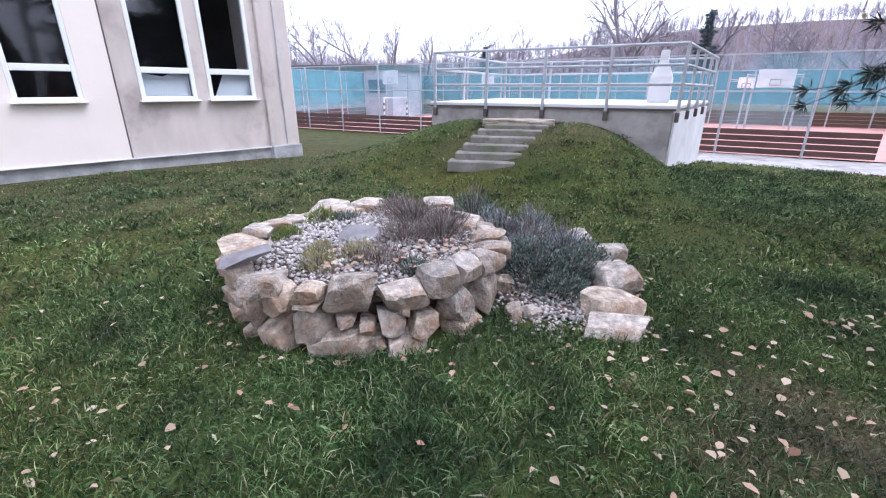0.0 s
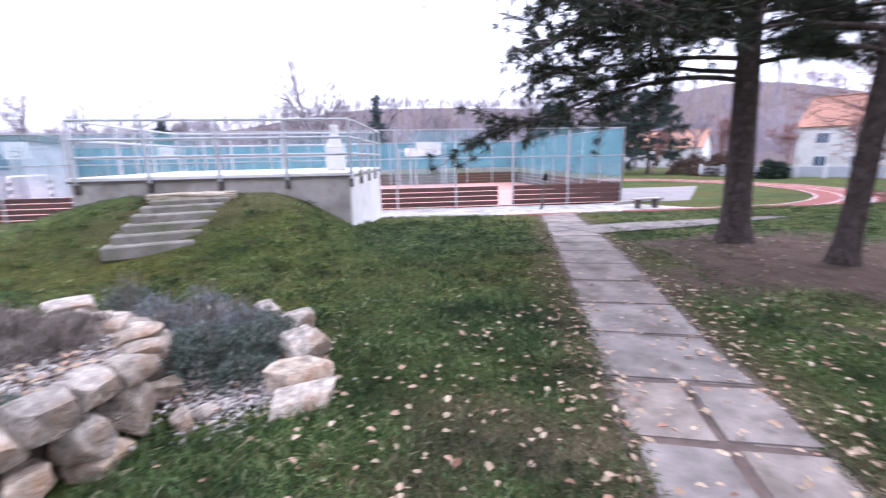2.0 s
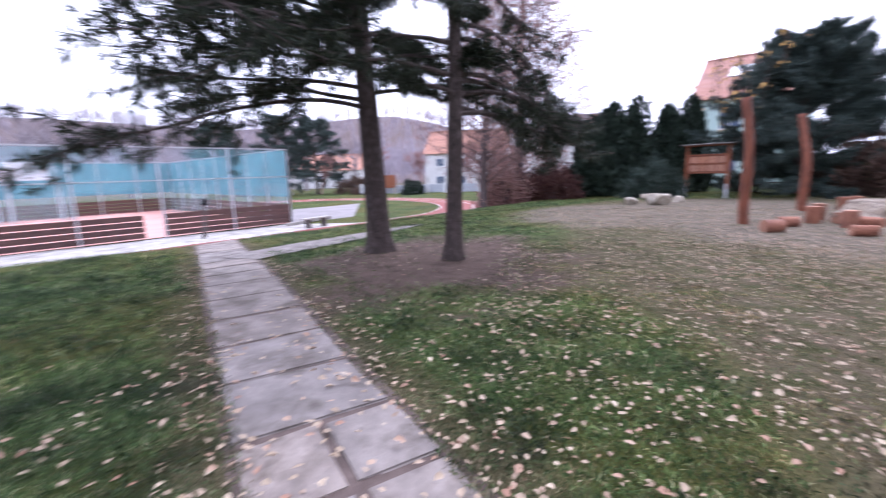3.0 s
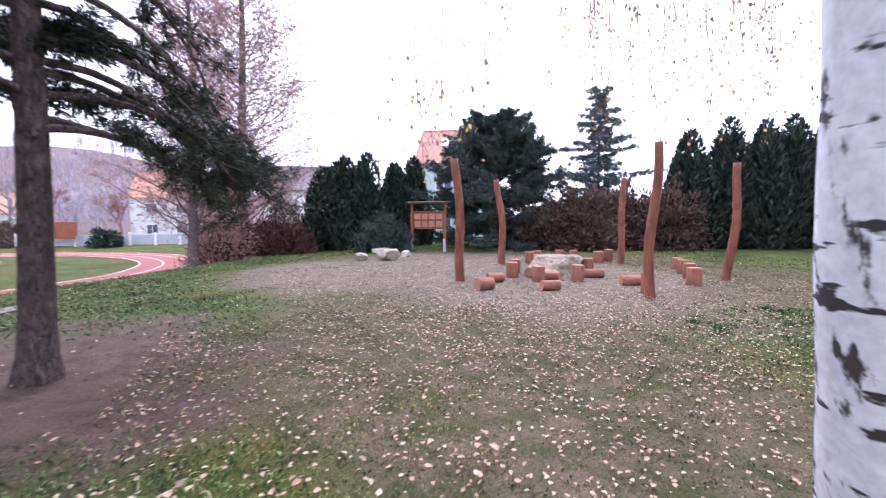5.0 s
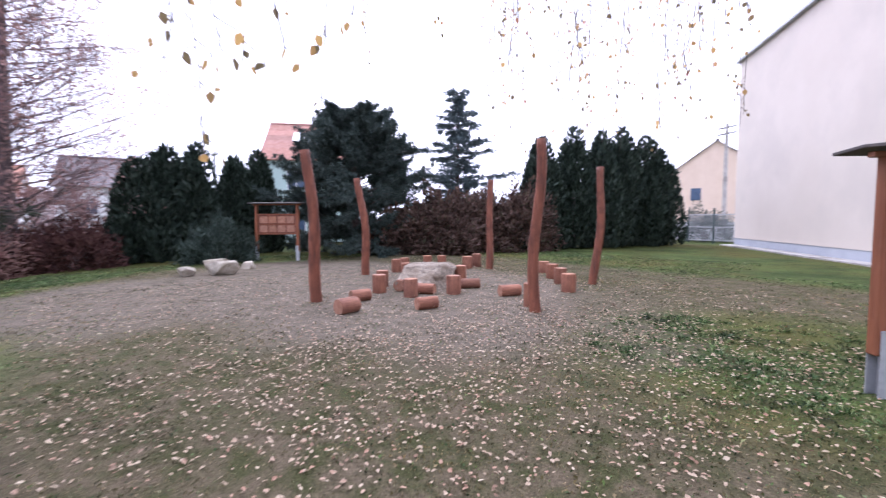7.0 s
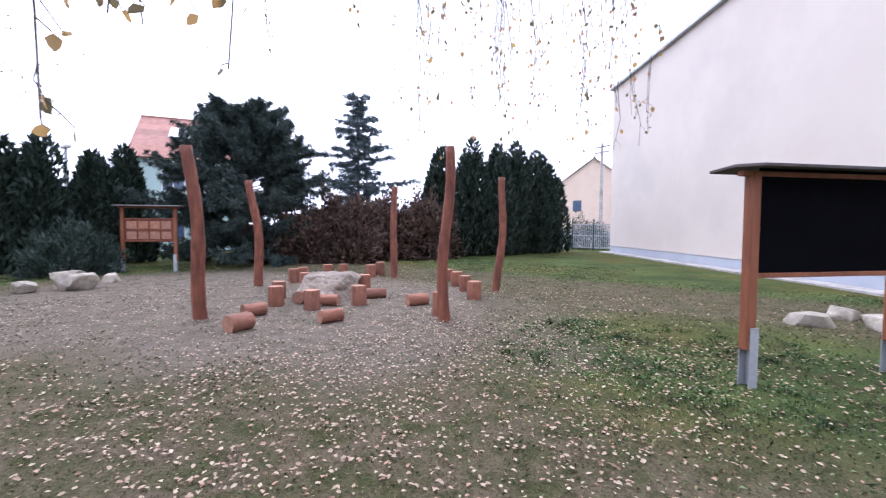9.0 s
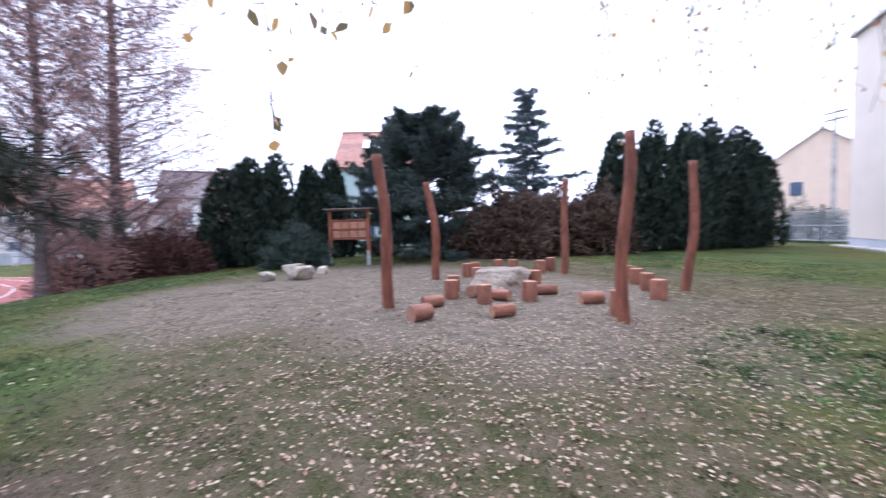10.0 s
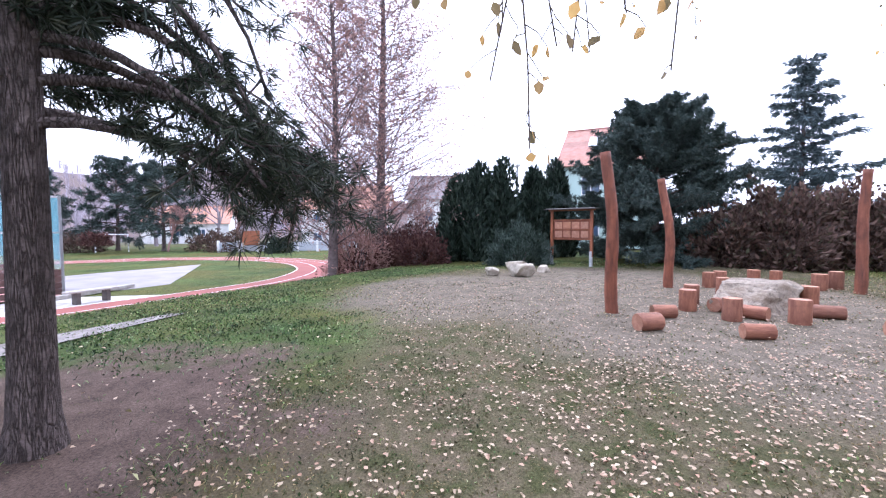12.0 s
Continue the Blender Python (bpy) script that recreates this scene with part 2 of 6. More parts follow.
# ---- builders ----
def mesh_of(name, V, F, material=None, smooth=False):
    V, F = np.asarray(V, dtype=np.float32), np.asarray(F, dtype=np.int32)
    me = bpy.data.meshes.new(name)
    n, k = F.shape
    me.vertices.add(len(V))
    me.vertices.foreach_set("co", V.ravel())
    me.loops.add(n * k)
    me.loops.foreach_set("vertex_index", F.ravel())
    me.polygons.add(n)
    me.polygons.foreach_set("loop_start", np.arange(0, n * k, k, dtype=np.int32))
    if smooth:
        me.polygons.foreach_set("use_smooth", np.ones(n, dtype=bool))
    me.update(calc_edges=True)
    me.validate()
    if material:
        me.materials.append(material)
    return me


def part(name, bm, material, parent=None, label="", smooth=False):
    """Links a bmesh (or mesh) as one mesh object under a thing or a part."""
    if isinstance(bm, bmesh.types.BMesh):
        me = bpy.data.meshes.new(name)
        bm.normal_update()
        bm.to_mesh(me)
        bm.free()
    else:
        me = bm
    if material and not me.materials:
        me.materials.append(material)
    if smooth:
        for p in me.polygons:
            p.use_smooth = True
    ob = new(name, me)
    if parent:
        ob.parent = parent
    if label:
        tagged(ob, label)
    return ob


def thing(name, label, category, loc=(0, 0, 0), rz=0, group="", kind=""):
    ob = new(name)
    ob.matrix_basis = pose(*loc, 0, 0, rz)
    return tagged(ob, label, category, group, kind)


def box(bm, size, m=None, bevel=0.0):
    """Adds a box with size (x, y, z), centred, placed by m."""
    r = bmesh.ops.create_cube(bm, size=1.0, matrix=(m or SLOW) @ Matrix.Diagonal((*size, 1)))
    if bevel:
        edges = list({e for v in r["verts"] for e in v.link_edges})
        bmesh.ops.bevel(bm, geom=edges, offset=bevel, segments=1, affect="EDGES")
    return bm


def boxes(*items, bevel=0.0):
    bm = bmesh.new()
    for size, m in items:
        box(bm, size, m, bevel)
    return bm


def at(x, y, z, rz=0, rx=0, ry=0):
    return pose(x, y, z, rx, ry, rz)


def cyl(bm, r1, r2, p, q, seg=10):
    p, q = Vector(p), Vector(q)
    d = q - p
    m = Matrix.Translation((p + q) / 2) @ d.to_track_quat("Z", "Y").to_matrix().to_4x4()
    bmesh.ops.create_cone(bm, cap_ends=True, segments=seg, radius1=r1, radius2=r2, depth=d.length, matrix=m)
    return bm


def tubes(paths, sides=5):
    """Tapered tubes along polylines: (points, radii). Returns V, F of quads."""
    V, F, base = [], [], 0
    ang = np.arange(sides) * 2 * np.pi / sides
    ca, sa = np.cos(ang), np.sin(ang)
    idx = np.arange(sides)
    nxt = (idx + 1) % sides
    for pts, rad in paths:
        P = np.asarray(pts, dtype=float)
        T = np.gradient(P, axis=0)
        T /= np.linalg.norm(T, axis=1, keepdims=True) + 1e-9
        ref = np.where(np.abs(T[:, 2:3]) > 0.9, [[1.0, 0, 0]], [[0, 0, 1.0]])
        A = np.cross(T, ref)
        A /= np.linalg.norm(A, axis=1, keepdims=True) + 1e-9
        B = np.cross(T, A)
        R = np.asarray(rad, dtype=float)[:, None, None]
        ring = P[:, None, :] + R * (A[:, None, :] * ca[None, :, None] + B[:, None, :] * sa[None, :, None])
        V.append(ring.reshape(-1, 3))
        for k in range(len(P) - 1):
            F.append(np.stack([base + k * sides + idx, base + k * sides + nxt, base + (k + 1) * sides + nxt, base + (k + 1) * sides + idx], axis=1))
        base += len(P) * sides
    return np.concatenate(V), np.concatenate(F)


def slivers(P, D, length, width, rng, droop=0.0):
    """Kite-shaped blades from points P along directions D. Returns V, F."""
    n = len(P)
    L = length if np.ndim(length) else np.full(n, length)
    W = width if np.ndim(width) else np.full(n, width)
    D = D / (np.linalg.norm(D, axis=1, keepdims=True) + 1e-9)
    S = np.cross(D, rng.normal(size=(n, 3)))
    S /= np.linalg.norm(S, axis=1, keepdims=True) + 1e-9
    tip = P + D * L[:, None]
    tip[:, 2] -= droop * L
    mid = P + D * (L * 0.45)[:, None]
    V = np.stack([P, mid + S * (W / 2)[:, None], tip, mid - S * (W / 2)[:, None]], axis=1).reshape(-1, 3)
    return V, np.arange(4 * n).reshape(n, 4)


def joined(chunks):
    V, F, base = [], [], 0
    for v, f in chunks:
        V.append(v)
        F.append(f + base)
        base += len(v)
    return np.concatenate(V), np.concatenate(F)


def smooth01(a, b, v):
    t = np.clip((v - a) / (b - a), 0, 1)
    return t * t * (3 - 2 * t)


# ---- lie of the land ----
MOUND = (1.75, 8.3)


def height(x, y):
    x, y = np.asarray(x, dtype=float), np.asarray(y, dtype=float)
    # lawn, then a bank down to the track and the court
    e = (x - 20.4) * 0.557 + (y - 9.9) * 0.83
    z = 0.06 - 0.22 * smooth01(-13.5, -6.8, e) - 0.94 * smooth01(-7.2, -4.4, e)
    # grassy mound against the tank
    u = (x - 2.15) * 0.857 - (y - 8.62) * 0.515
    v = (x - 2.15) * 0.515 + (y - 8.62) * 0.857
    side = np.where(u < 0, smooth01(5.2, 1.0, -u), smooth01(3.3, 0.9, u))
    front = smooth01(-2.5, -0.3, v) * smooth01(4.5, 1.5, v)
    z = z + side * front * 0.97
    # the lawn's brow beside the path
    o = (x - 2.02) * 0.635 - (y - 0.66) * 0.772
    z = z + 0.05 * smooth01(-0.7, -2.2, o) * smooth01(-12.5, -8.4, e) * smooth01(-5.6, -7.6, e)
    # low swells
    z = z + 0.02 * np.sin(x * 0.9 + 1.3) * np.sin(y * 0.8)
    # wooded hills far behind the court
    r = np.hypot(x, y)
    az = np.degrees(np.arctan2(y, x))
    hill = smooth01(140, 420, r) * (26 + 10 * np.sin(az * 0.11 + 1.0) + 26 * smooth01(75, 35, az) * smooth01(-10, 20, az))
    return z + hill * smooth01(-25, 20, az) * smooth01(200, 150, az)


def bare_at(x, y):
    """0 to 1: trodden soil under the pines."""
    m = np.hypot((x - 8.0) / 3.1, (y - 1.1) / 2.5)
    return smooth01(1.25, 0.45, m + 0.18 * np.sin(2.3 * x + y) * np.sin(1.9 * y - x))


def sand_at(x, y):
    """0 to 1: thin grass and grit round the posts."""
    m = np.hypot((x - 14.0) / 7.5, (y + 7.5) / 4.9)
    lobe = np.hypot((x - 15.5) / 4.6, (y + 2.4) / 2.7)
    wave = 0.1 * np.sin(1.3 * x) * np.sin(1.1 * y + x)
    return np.maximum(smooth01(1.25, 0.55, m + wave), 0.85 * smooth01(1.2, 0.5, lobe + wave))


def dry_at(x, y):
    """0 to 1: thin, yellowed lawn."""
    a = smooth01(0.9, -1.5, y + 0.15 * (x - 4)) * smooth01(-2, 4, x)
    green = 0.72 * smooth01(1.2, 0.5, np.hypot((x - 4.9) / 3.4, (y + 8.3) / 3.3)) + smooth01(-13.2, -15.5, y + 0.1 * x) + smooth01(20, 22, x)
    green = green + 0.6 * smooth01(1.2, 0.4, np.hypot((x - 12.0) / 3.5, (y - 0.8) / 1.6)) + smooth01(1.25, 0.4, np.hypot((x - 4.2) / 2.4, (y + 0.5) / 1.5))
    moss = 0.5 * smooth01(3.5, 6.0, y) * smooth01(1.5, -3, x)
    o = (x - 2.02) * 0.635 - (y - 0.66) * 0.772
    worn = 0.8 * smooth01(1.0, 0.3, np.hypot((x - 1.65) / 0.9, (y - 1.45) / 0.7) + 0.2 * np.sin(7 * x + 3 * y))
    worn = worn + 0.75 * smooth01(0.62, 0.05, np.abs(o - 0.46) - 0.5 + 0.12 * np.sin(5 * x) * np.sin(4 * y)) * smooth01(13, 10, x) * smooth01(-0.5, 0.6, x)
    worn = worn + 0.55 * smooth01(1.1, 0.4, np.hypot((x - 2.3) / 2.8, (y - 8.0) / 1.3))
    return np.clip(np.clip(a - green, 0, 1) + moss + worn, 0, 1)


# one sheet of ground
def axis(lo, hi, step, far):
    core = list(np.arange(lo, hi + 1e-6, step))
    out, s, v = [], step, hi
    while v < far:
        s *= 1.22
        v += s
        out.append(v)
    neg, s, v = [], step, lo
    while v > -far:
        s *= 1.22
        v -= s
        neg.append(v)
    return np.array(neg[::-1] + core + out)


gx, gy = axis(-9, 27, 0.22, 1800), axis(-18, 16, 0.22, 1800)
GX, GY = np.meshgrid(gx, gy)
GZ = height(GX, GY)
nx, ny = len(gx), len(gy)
ii = (np.arange(ny - 1)[:, None] * nx + np.arange(nx - 1)[None, :]).ravel()
ground_mesh = mesh_of("ground", np.stack([GX, GY, GZ], -1).reshape(-1, 3), np.stack([ii, ii + 1, ii + nx + 1, ii + nx], 1), smooth=True)
for key, fn in (("bare", bare_at), ("sand", sand_at), ("dry", dry_at)):
    a = ground_mesh.attributes.new(key, "FLOAT", "POINT")
    a.data.foreach_set("value", fn(GX, GY).ravel().astype(np.float32))


def ground_material():
    m = bpy.data.materials.new("lawn_soil")
    m.use_nodes = True
    nt = m.node_tree
    p = nt.nodes["Principled BSDF"]
    vec = nt.nodes.new("ShaderNodeNewGeometry").outputs["Position"]

    def attr(k):
        a = nt.nodes.new("ShaderNodeAttribute")
        a.attribute_name = k
        return a.outputs["Fac"]

    def broken(k, n, gain=1.0):
        add = nt.nodes.new("ShaderNodeMath")
        add.operation = "MULTIPLY_ADD"
        add.inputs[1].default_value = gain
        nt.links.new(n, add.inputs[0])
        nt.links.new(attr(k), add.inputs[2])
        return mapped(nt, add.outputs[0], 0.5 + gain * 0.22, 0.5 + gain * 0.78)

    big = noise_out(nt, vec, 0.55, 4)
    midn = noise_out(nt, vec, 3.5, 5, 0.65)
    fine = noise_out(nt, vec, 45, 4, 0.75)
    grass = mixed(nt, mapped(nt, big, 0.35, 0.65), (0.038, 0.060, 0.017), (0.090, 0.124, 0.036))
    grass = mixed(nt, mapped(nt, noise_out(nt, vec, 0.22, 3), 0.42, 0.62), grass, (0.095, 0.092, 0.026))
    grass = mixed(nt, mapped(nt, midn, 0.52, 0.7), grass, (0.042, 0.038, 0.018))
    thin = mixed(nt, mapped(nt, midn, 0.38, 0.62), (0.135, 0.108, 0.072), (0.064, 0.067, 0.028))
    grit = mixed(nt, mapped(nt, midn, 0.35, 0.65), (0.20, 0.165, 0.132), (0.115, 0.10, 0.072))
    soil = mixed(nt, mapped(nt, midn, 0.35, 0.65), (0.080, 0.056, 0.046), (0.135, 0.098, 0.080))
    col = mixed(nt, broken("dry", midn), grass, thin)
    col = mixed(nt, broken("sand", midn), col, grit)
    col = mixed(nt, broken("bare", midn), col, soil)
    far = nt.nodes.new("ShaderNodeVectorMath")
    far.operation = "LENGTH"
    nt.links.new(vec, far.inputs[0])
    col = mixed(nt, mapped(nt, far.outputs["Value"], 75, 130), col, (0.16, 0.125, 0.12))
    col = mixed(nt, 1.0, col, ramp_color(nt, fine, [(0.3, (0.42, 0.42, 0.42)), (0.72, (1.45, 1.42, 1.38))]), "MULTIPLY")
    nt.links.new(col, p.inputs["Base Color"])
    p.inputs["Roughness"].default_value = 0.95
    p.inputs["Specular IOR Level"].default_value = 0.1
    b = nt.nodes.new("ShaderNodeBump")
    b.inputs["Strength"].default_value, b.inputs["Distance"].default_value = 0.7, 0.03
    nt.links.new(fine, b.inputs["Height"])
    nt.links.new(b.outputs[0], p.inputs["Normal"])
    return m


ground_mesh.materials.append(ground_material())
tagged(new("ground", ground_mesh), "green lawn with thin dry grass, grit and bare soil patches", "ground", kind="structure")


def sheet_over(name, outline, lift, step=0.5):
    """A flat sheet that follows the land: outline is two edges of equal count."""
    left, right = outline
    V, F = [], []
    cols = 8
    for k, (a, b) in enumerate(zip(left, right)):
        for j in range(cols + 1):
            t = j / cols
            x, y = a[0] + (b[0] - a[0]) * t, a[1] + (b[1] - a[1]) * t
            V.append((x, y, float(height(x, y)) + lift))
    for k in range(len(left) - 1):
        for j in range(cols):
            i = k * (cols + 1) + j
            F.append((i, i + cols + 1, i + cols + 2, i + 1))
    return mesh_of(name, V, F, smooth=True)


# ---- running track: straight, then a bend to the north ----
TU, TN = Vector((0.83, -0.557)), Vector((0.557, 0.83))
TIN = Vector((20.4, 9.9))
BEND_R = 12.0


def lane_line(off):
    """Points along the track at distance off outside the inner edge."""
    pts = [TIN + TU * s - TN * off for s in np.linspace(-11.5, 5, 60)]
    c = TIN + TU * 5 + TN * BEND_R
    for a in np.linspace(0, math.pi, 60)[1:]:
        pts.append(c + (-TN * math.cos(a) + TU * math.sin(a)) * (BEND_R + off))
    for s in np.linspace(0, 40, 30)[1:]:
        pts.append(c + TN * (BEND_R + off) - TU * s)
    return pts


track = part("running_track", sheet_over("running_track", (lane_line(0), lane_line(3.7)), 0.03), M_TRACK)
tagged(track, "red tartan running track with white lane lines", "track", kind="structure")
for off in (0.04, 1.22, 2.44, 3.62):
    part("lane_line", sheet_over("lane_line", (lane_line(off), lane_line(off + 0.07)), 0.038), M_LINE, track)
for s in (-2.6, -0.6):
    a = [TIN + TU * (s - 0.25 * k) - TN * o for k, o in enumerate(np.linspace(0.1, 3.6, 8))]
    part("start_line", sheet_over("start_line", (a, [p + TU * 0.08 for p in a]), 0.038), M_LINE, track)
for k in range(3):
    for j in range(2):
        a = [TIN + TU * (-2.3 + j * 0.9 - 0.5 * k + i * 0.12) - TN * (0.35 + 1.2 * k) for i in range(6)]
        part("lane_mark", sheet_over("lane_mark", (a, [p - TN * 0.14 for p in a]), 0.038), M_LINE, track)
part("run_off", sheet_over("run_off", ([TIN + TU * s - TN * (3.7 + 1.6 * min(1, (s - 3) / 4)) for s in np.linspace(3, 17, 40)], [TIN + TU * s - TN * 2.0 for s in np.linspace(3, 22, 40)]), 0.022), M_TRACK, track)
# grey pitch and apron inside the bend
ap = part("pavement_apron", sheet_over("pavement_apron", ([TIN + TU * s + TN * 0.05 for s in np.linspace(-24, 3.5, 30)], [TIN + TU * s + TN * 3.3 for s in np.linspace(-24, 1.0, 30)]), 0.02), M_CONCRETE)
tagged(ap, "pale concrete apron beside the track and court", "pavement", kind="structure")
M_TARMAC = mat("worn_tarmac", (0.20, 0.18, 0.18), (0.30, 0.27, 0.27), 0.6, 60, 0.9, 0.15, world_space=True)
pitch = part("pavement_pitch", sheet_over("pavement_pitch", ([TIN + TU * s + TN * 3.4 for s in np.linspace(1.5, 5.5, 20)], [TIN + TU * s + TN * 13 for s in np.linspace(3, 13, 20)]), 0.015), M_TARMAC)
tagged(pitch, "worn grey tarmac pitch inside the track bend", "pavement", kind="structure")

# ---- sports court with boards and nets ----
CA, CU = Vector((23.4, 12.0)), Vector((-0.835, 0.55))
CN = Vector((0.55, 0.835))
CZ = -1.1
court = thing("sports_court", "red floored ball court fenced with boards and blue-green nets", "sports court", kind="structure")
L_COURT, W_COURT = 40.0, 20.0
bm = bmesh.new()
q = [CA + CU * L_COURT, CA, CA + CN * W_COURT, CA + CU * L_COURT + CN * W_COURT]
bm.faces.new([bm.verts.new((p.x, p.y, CZ + 0.06)) for p in q])
part("court_floor", bm, M_COURT, court)
M_NETTHIN = net_mat("thin_blue_net", (0.24, 0.50, 0.56), 0.20)


def fence_run(p, d, length, bay, net_from, gap=(), upper=M_NET):
    ang = math.degrees(math.atan2(d.y, d.x))
    n = round(length / bay)
    for k in range(n + 1):
        c = p + d * (k * length / n)
        bm = box(bmesh.new(), (0.09, 0.09, 4.15), at(c.x, c.y, CZ + 2.0, ang), 0.01)
        part("fence_post", bm, M_STEEL, court)
    for k in range(n):
        c = p + d * ((k + 0.5) * length / n)
        w = length / n - 0.1
        wp, cp = (w, c) if k not in gap else (w - 0.75, c + d * 0.375)
        for j in range(4):
            part("plank", box(bmesh.new(), (wp, 0.05, 0.222), at(cp.x, cp.y, CZ + 0.22 + j * 0.258, ang), 0.006), M_BOARD, court)
        lo = 1.15 if k not in gap else 2.3
        bm = bmesh.new()
        box(bm, (w, 0.008, 4.0 - net_from), at(c.x, c.y, CZ + (4.0 + net_from) / 2, ang))
        part("net", bm, upper, court)
        if net_from > lo:
            part("lower_net", box(bmesh.new(), (w, 0.008, net_from - lo), at(c.x, c.y, CZ + (net_from + lo) / 2, ang)), M_NETLOW, court)
    for z in (4.05, 2.6):
        c = p + d * (length / 2)
        part("fence_rail", box(bmesh.new(), (length, 0.05, 0.05), at(c.x, c.y, CZ + z, ang)), M_STEEL, court)


fence_run(CA, CU, L_COURT, 3.0, 2.2, gap=(2,), upper=M_NETTHIN)
fence_run(CA, CN, W_COURT, 2.5, 1.5)
fence_run(CA + CU * L_COURT, CN, W_COURT, 2.5, 1.5)
fence_run(CA + CN * W_COURT, CU, L_COURT, 2.5, 1.6)

# ---- paths ----
PA, PB = Vector((2.02, 0.66)), Vector((17.4, 13.3))
PD = (PB - PA).normalized()
PNV = Vector((PD.y, -PD.x))
path = thing("pavement_path", "path of worn grey concrete slabs with earthy joints", "pavement", kind="structure")


def slab(s0, s1, o0, o1, seed, lift=0.014):
    rng = random.Random(seed)
    bm = bmesh.new()
    c = [PA + PD * s + PNV * o for s, o in ((s0, o0), (s1, o0), (s1, o1), (s0, o1))]
    top = []
    for p in c:
        z = float(height(p.x, p.y)) + lift + rng.uniform(-0.008, 0.008)
        top.append(bm.verts.new((p.x + rng.uniform(-.012, .012), p.y + rng.uniform(-.012, .012), z)))
    f = bm.faces.new(top)
    ext = bmesh.ops.extrude_face_region(bm, geom=[f])
    for v in ext["geom"]:
        if isinstance(v, bmesh.types.BMVert):
            v.co.z -= 0.12
    bmesh.ops.recalc_face_normals(bm, faces=bm.faces)
    bmesh.ops.bevel(bm, geom=[e for e in bm.edges], offset=0.012, segments=2, affect="EDGES")
    return part("slab", bm, M_SLAB, path)


bedl = [PA + PD * q - PNV * 0.05 for q in np.linspace(-2.3, 13.3, 60)]
bedr = [PA + PD * q + PNV * 1.0 for q in np.linspace(-2.3, 13.3, 60)]
part("joint_soil", sheet_over("joint_soil", (bedl, bedr), 0.004), M_DIRT, path, "earth between the slabs")
s, k = -2.16, 0
while s < 13.4:
    wide = 0.92
    length = 0.63 if s < 0.3 else 0.66 if s < 1.0 else 0.82
    if s < 0.95:
        slab(s, s + length - 0.05, 0, wide * 0.49, k)
        slab(s, s + length - 0.05, wide * 0.49 + 0.04, wide + 0.02, k + 500)
    else:
        slab(s, s + length - 0.03, 0, wide, k)
    s += length
    k += 1
bm_side = [Vector(p) for p in ((8.3, 5.0), (9.4, 4.5), (10.5, 4.03), (11.6, 3.6), (12.6, 3.15), (13.6, 2.65))]


def offset_line(pts, o):
    out = []
    for i, p in enumerate(pts):
        d = (pts[min(i + 1, len(pts) - 1)] - pts[max(i - 1, 0)]).normalized()
        out.append(p + Vector((-d.y, d.x)) * o)
    return out


def resample(pts, n):
    out = []
    for t in np.linspace(0, len(pts) - 1.0001, n):
        i = int(t)
        out.append(pts[i].lerp(pts[i + 1], t - i))
    return out


side = resample(bm_side, 60)
w0 = [0.6 * (1 - 0.68 * min(1, max(0, i - 18) / 40)) for i in range(60)]
L = [p + Vector((0.35, 0.93)) * w for p, w in zip(side, w0)]
R = [p - Vector((0.35, 0.93)) * w for p, w in zip(side, w0)]
tagged(part("pavement_kerb", sheet_over("pavement_kerb", (L, R), 0.022), M_SLAB), "narrow pale concrete side path and kerb in the grass", "pavement", kind="structure")

# ---- school building ----
BA, BB = Vector((-7.1, 7.7)), Vector((-3.05, 11.06))
BU = (BB - BA).normalized()
BANG = math.degrees(math.atan2(BU.y, BU.x))
school = thing("school_building", "cream and weathered grey rendered building with white windows", "building", (BA.x, BA.y, 0), BANG, kind="structure")
LEN = (BB - BA).length
OPEN = [(0.42, 1.36, 1.36, 3.75), (2.24, 3.22, 1.36, 3.75), (3.46, 4.42, 1.36, 3.75), (-1.6, -0.62, 1.36, 3.75), (-3.6, -2.6, 1.36, 3.75)]


def wall_cells(x0, x1, z0, z1, opens, y0, y1):
    xs = sorted({x0, x1, *[o[0] for o in opens if x0 <= o[0] <= x1], *[o[1] for o in opens if x0 <= o[1] <= x1]})
    zs = sorted({z0, z1, *[o[2] for o in opens], *[o[3] for o in opens]})
    bm = bmesh.new()
    for a, b in zip(xs, xs[1:]):
        for c, d in zip(zs, zs[1:]):
            mx, mz = (a + b) / 2, (c + d) / 2
            if any(o[0] < mx < o[1] and o[2] < mz < o[3] for o in opens):
                continue
            box(bm, (b - a, y1 - y0, d - c), at(mx, (y0 + y1) / 2, mz))
    bmesh.ops.remove_doubles(bm, verts=bm.verts, dist=0.0005)
    return bm


JOINT = 1.87
part("cream_panel", wall_cells(-6, JOINT - 0.012, 0.3, 7.5, OPEN, -0.03, 0.27), M_PANEL, school, "smooth cream insulated panel")
part("grey_wall", wall_cells(JOINT + 0.012, 4.62, 0.3, 7.5, OPEN, 0.0, 0.27), M_RENDER, school, "stained grey render")
part("corner_pier", box(bmesh.new(), (LEN - 4.62 + 0.05, 0.4, 7.2), at((LEN + 4.64) / 2, 0.12, 3.9), 0.02), M_RENDER, school, "weathered corner pier")
part("end_wall", box(bmesh.new(), (0.3, 9.6, 7.5), at(LEN - 0.12, 5.1, 3.75)), M_RENDER, school)
part("joint_strip", box(bmesh.new(), (0.03, 0.04, 7.2), at(JOINT, 0.0, 3.9)), M_ROOFFELT, school, "dark joint between the panels")
part("plinth", box(bmesh.new(), (LEN + 5.6, 0.3, 0.6), at(LEN / 2 - 2.9, 0.17, 0.0)), M_PLINTH, school, "stained grey concrete plinth")
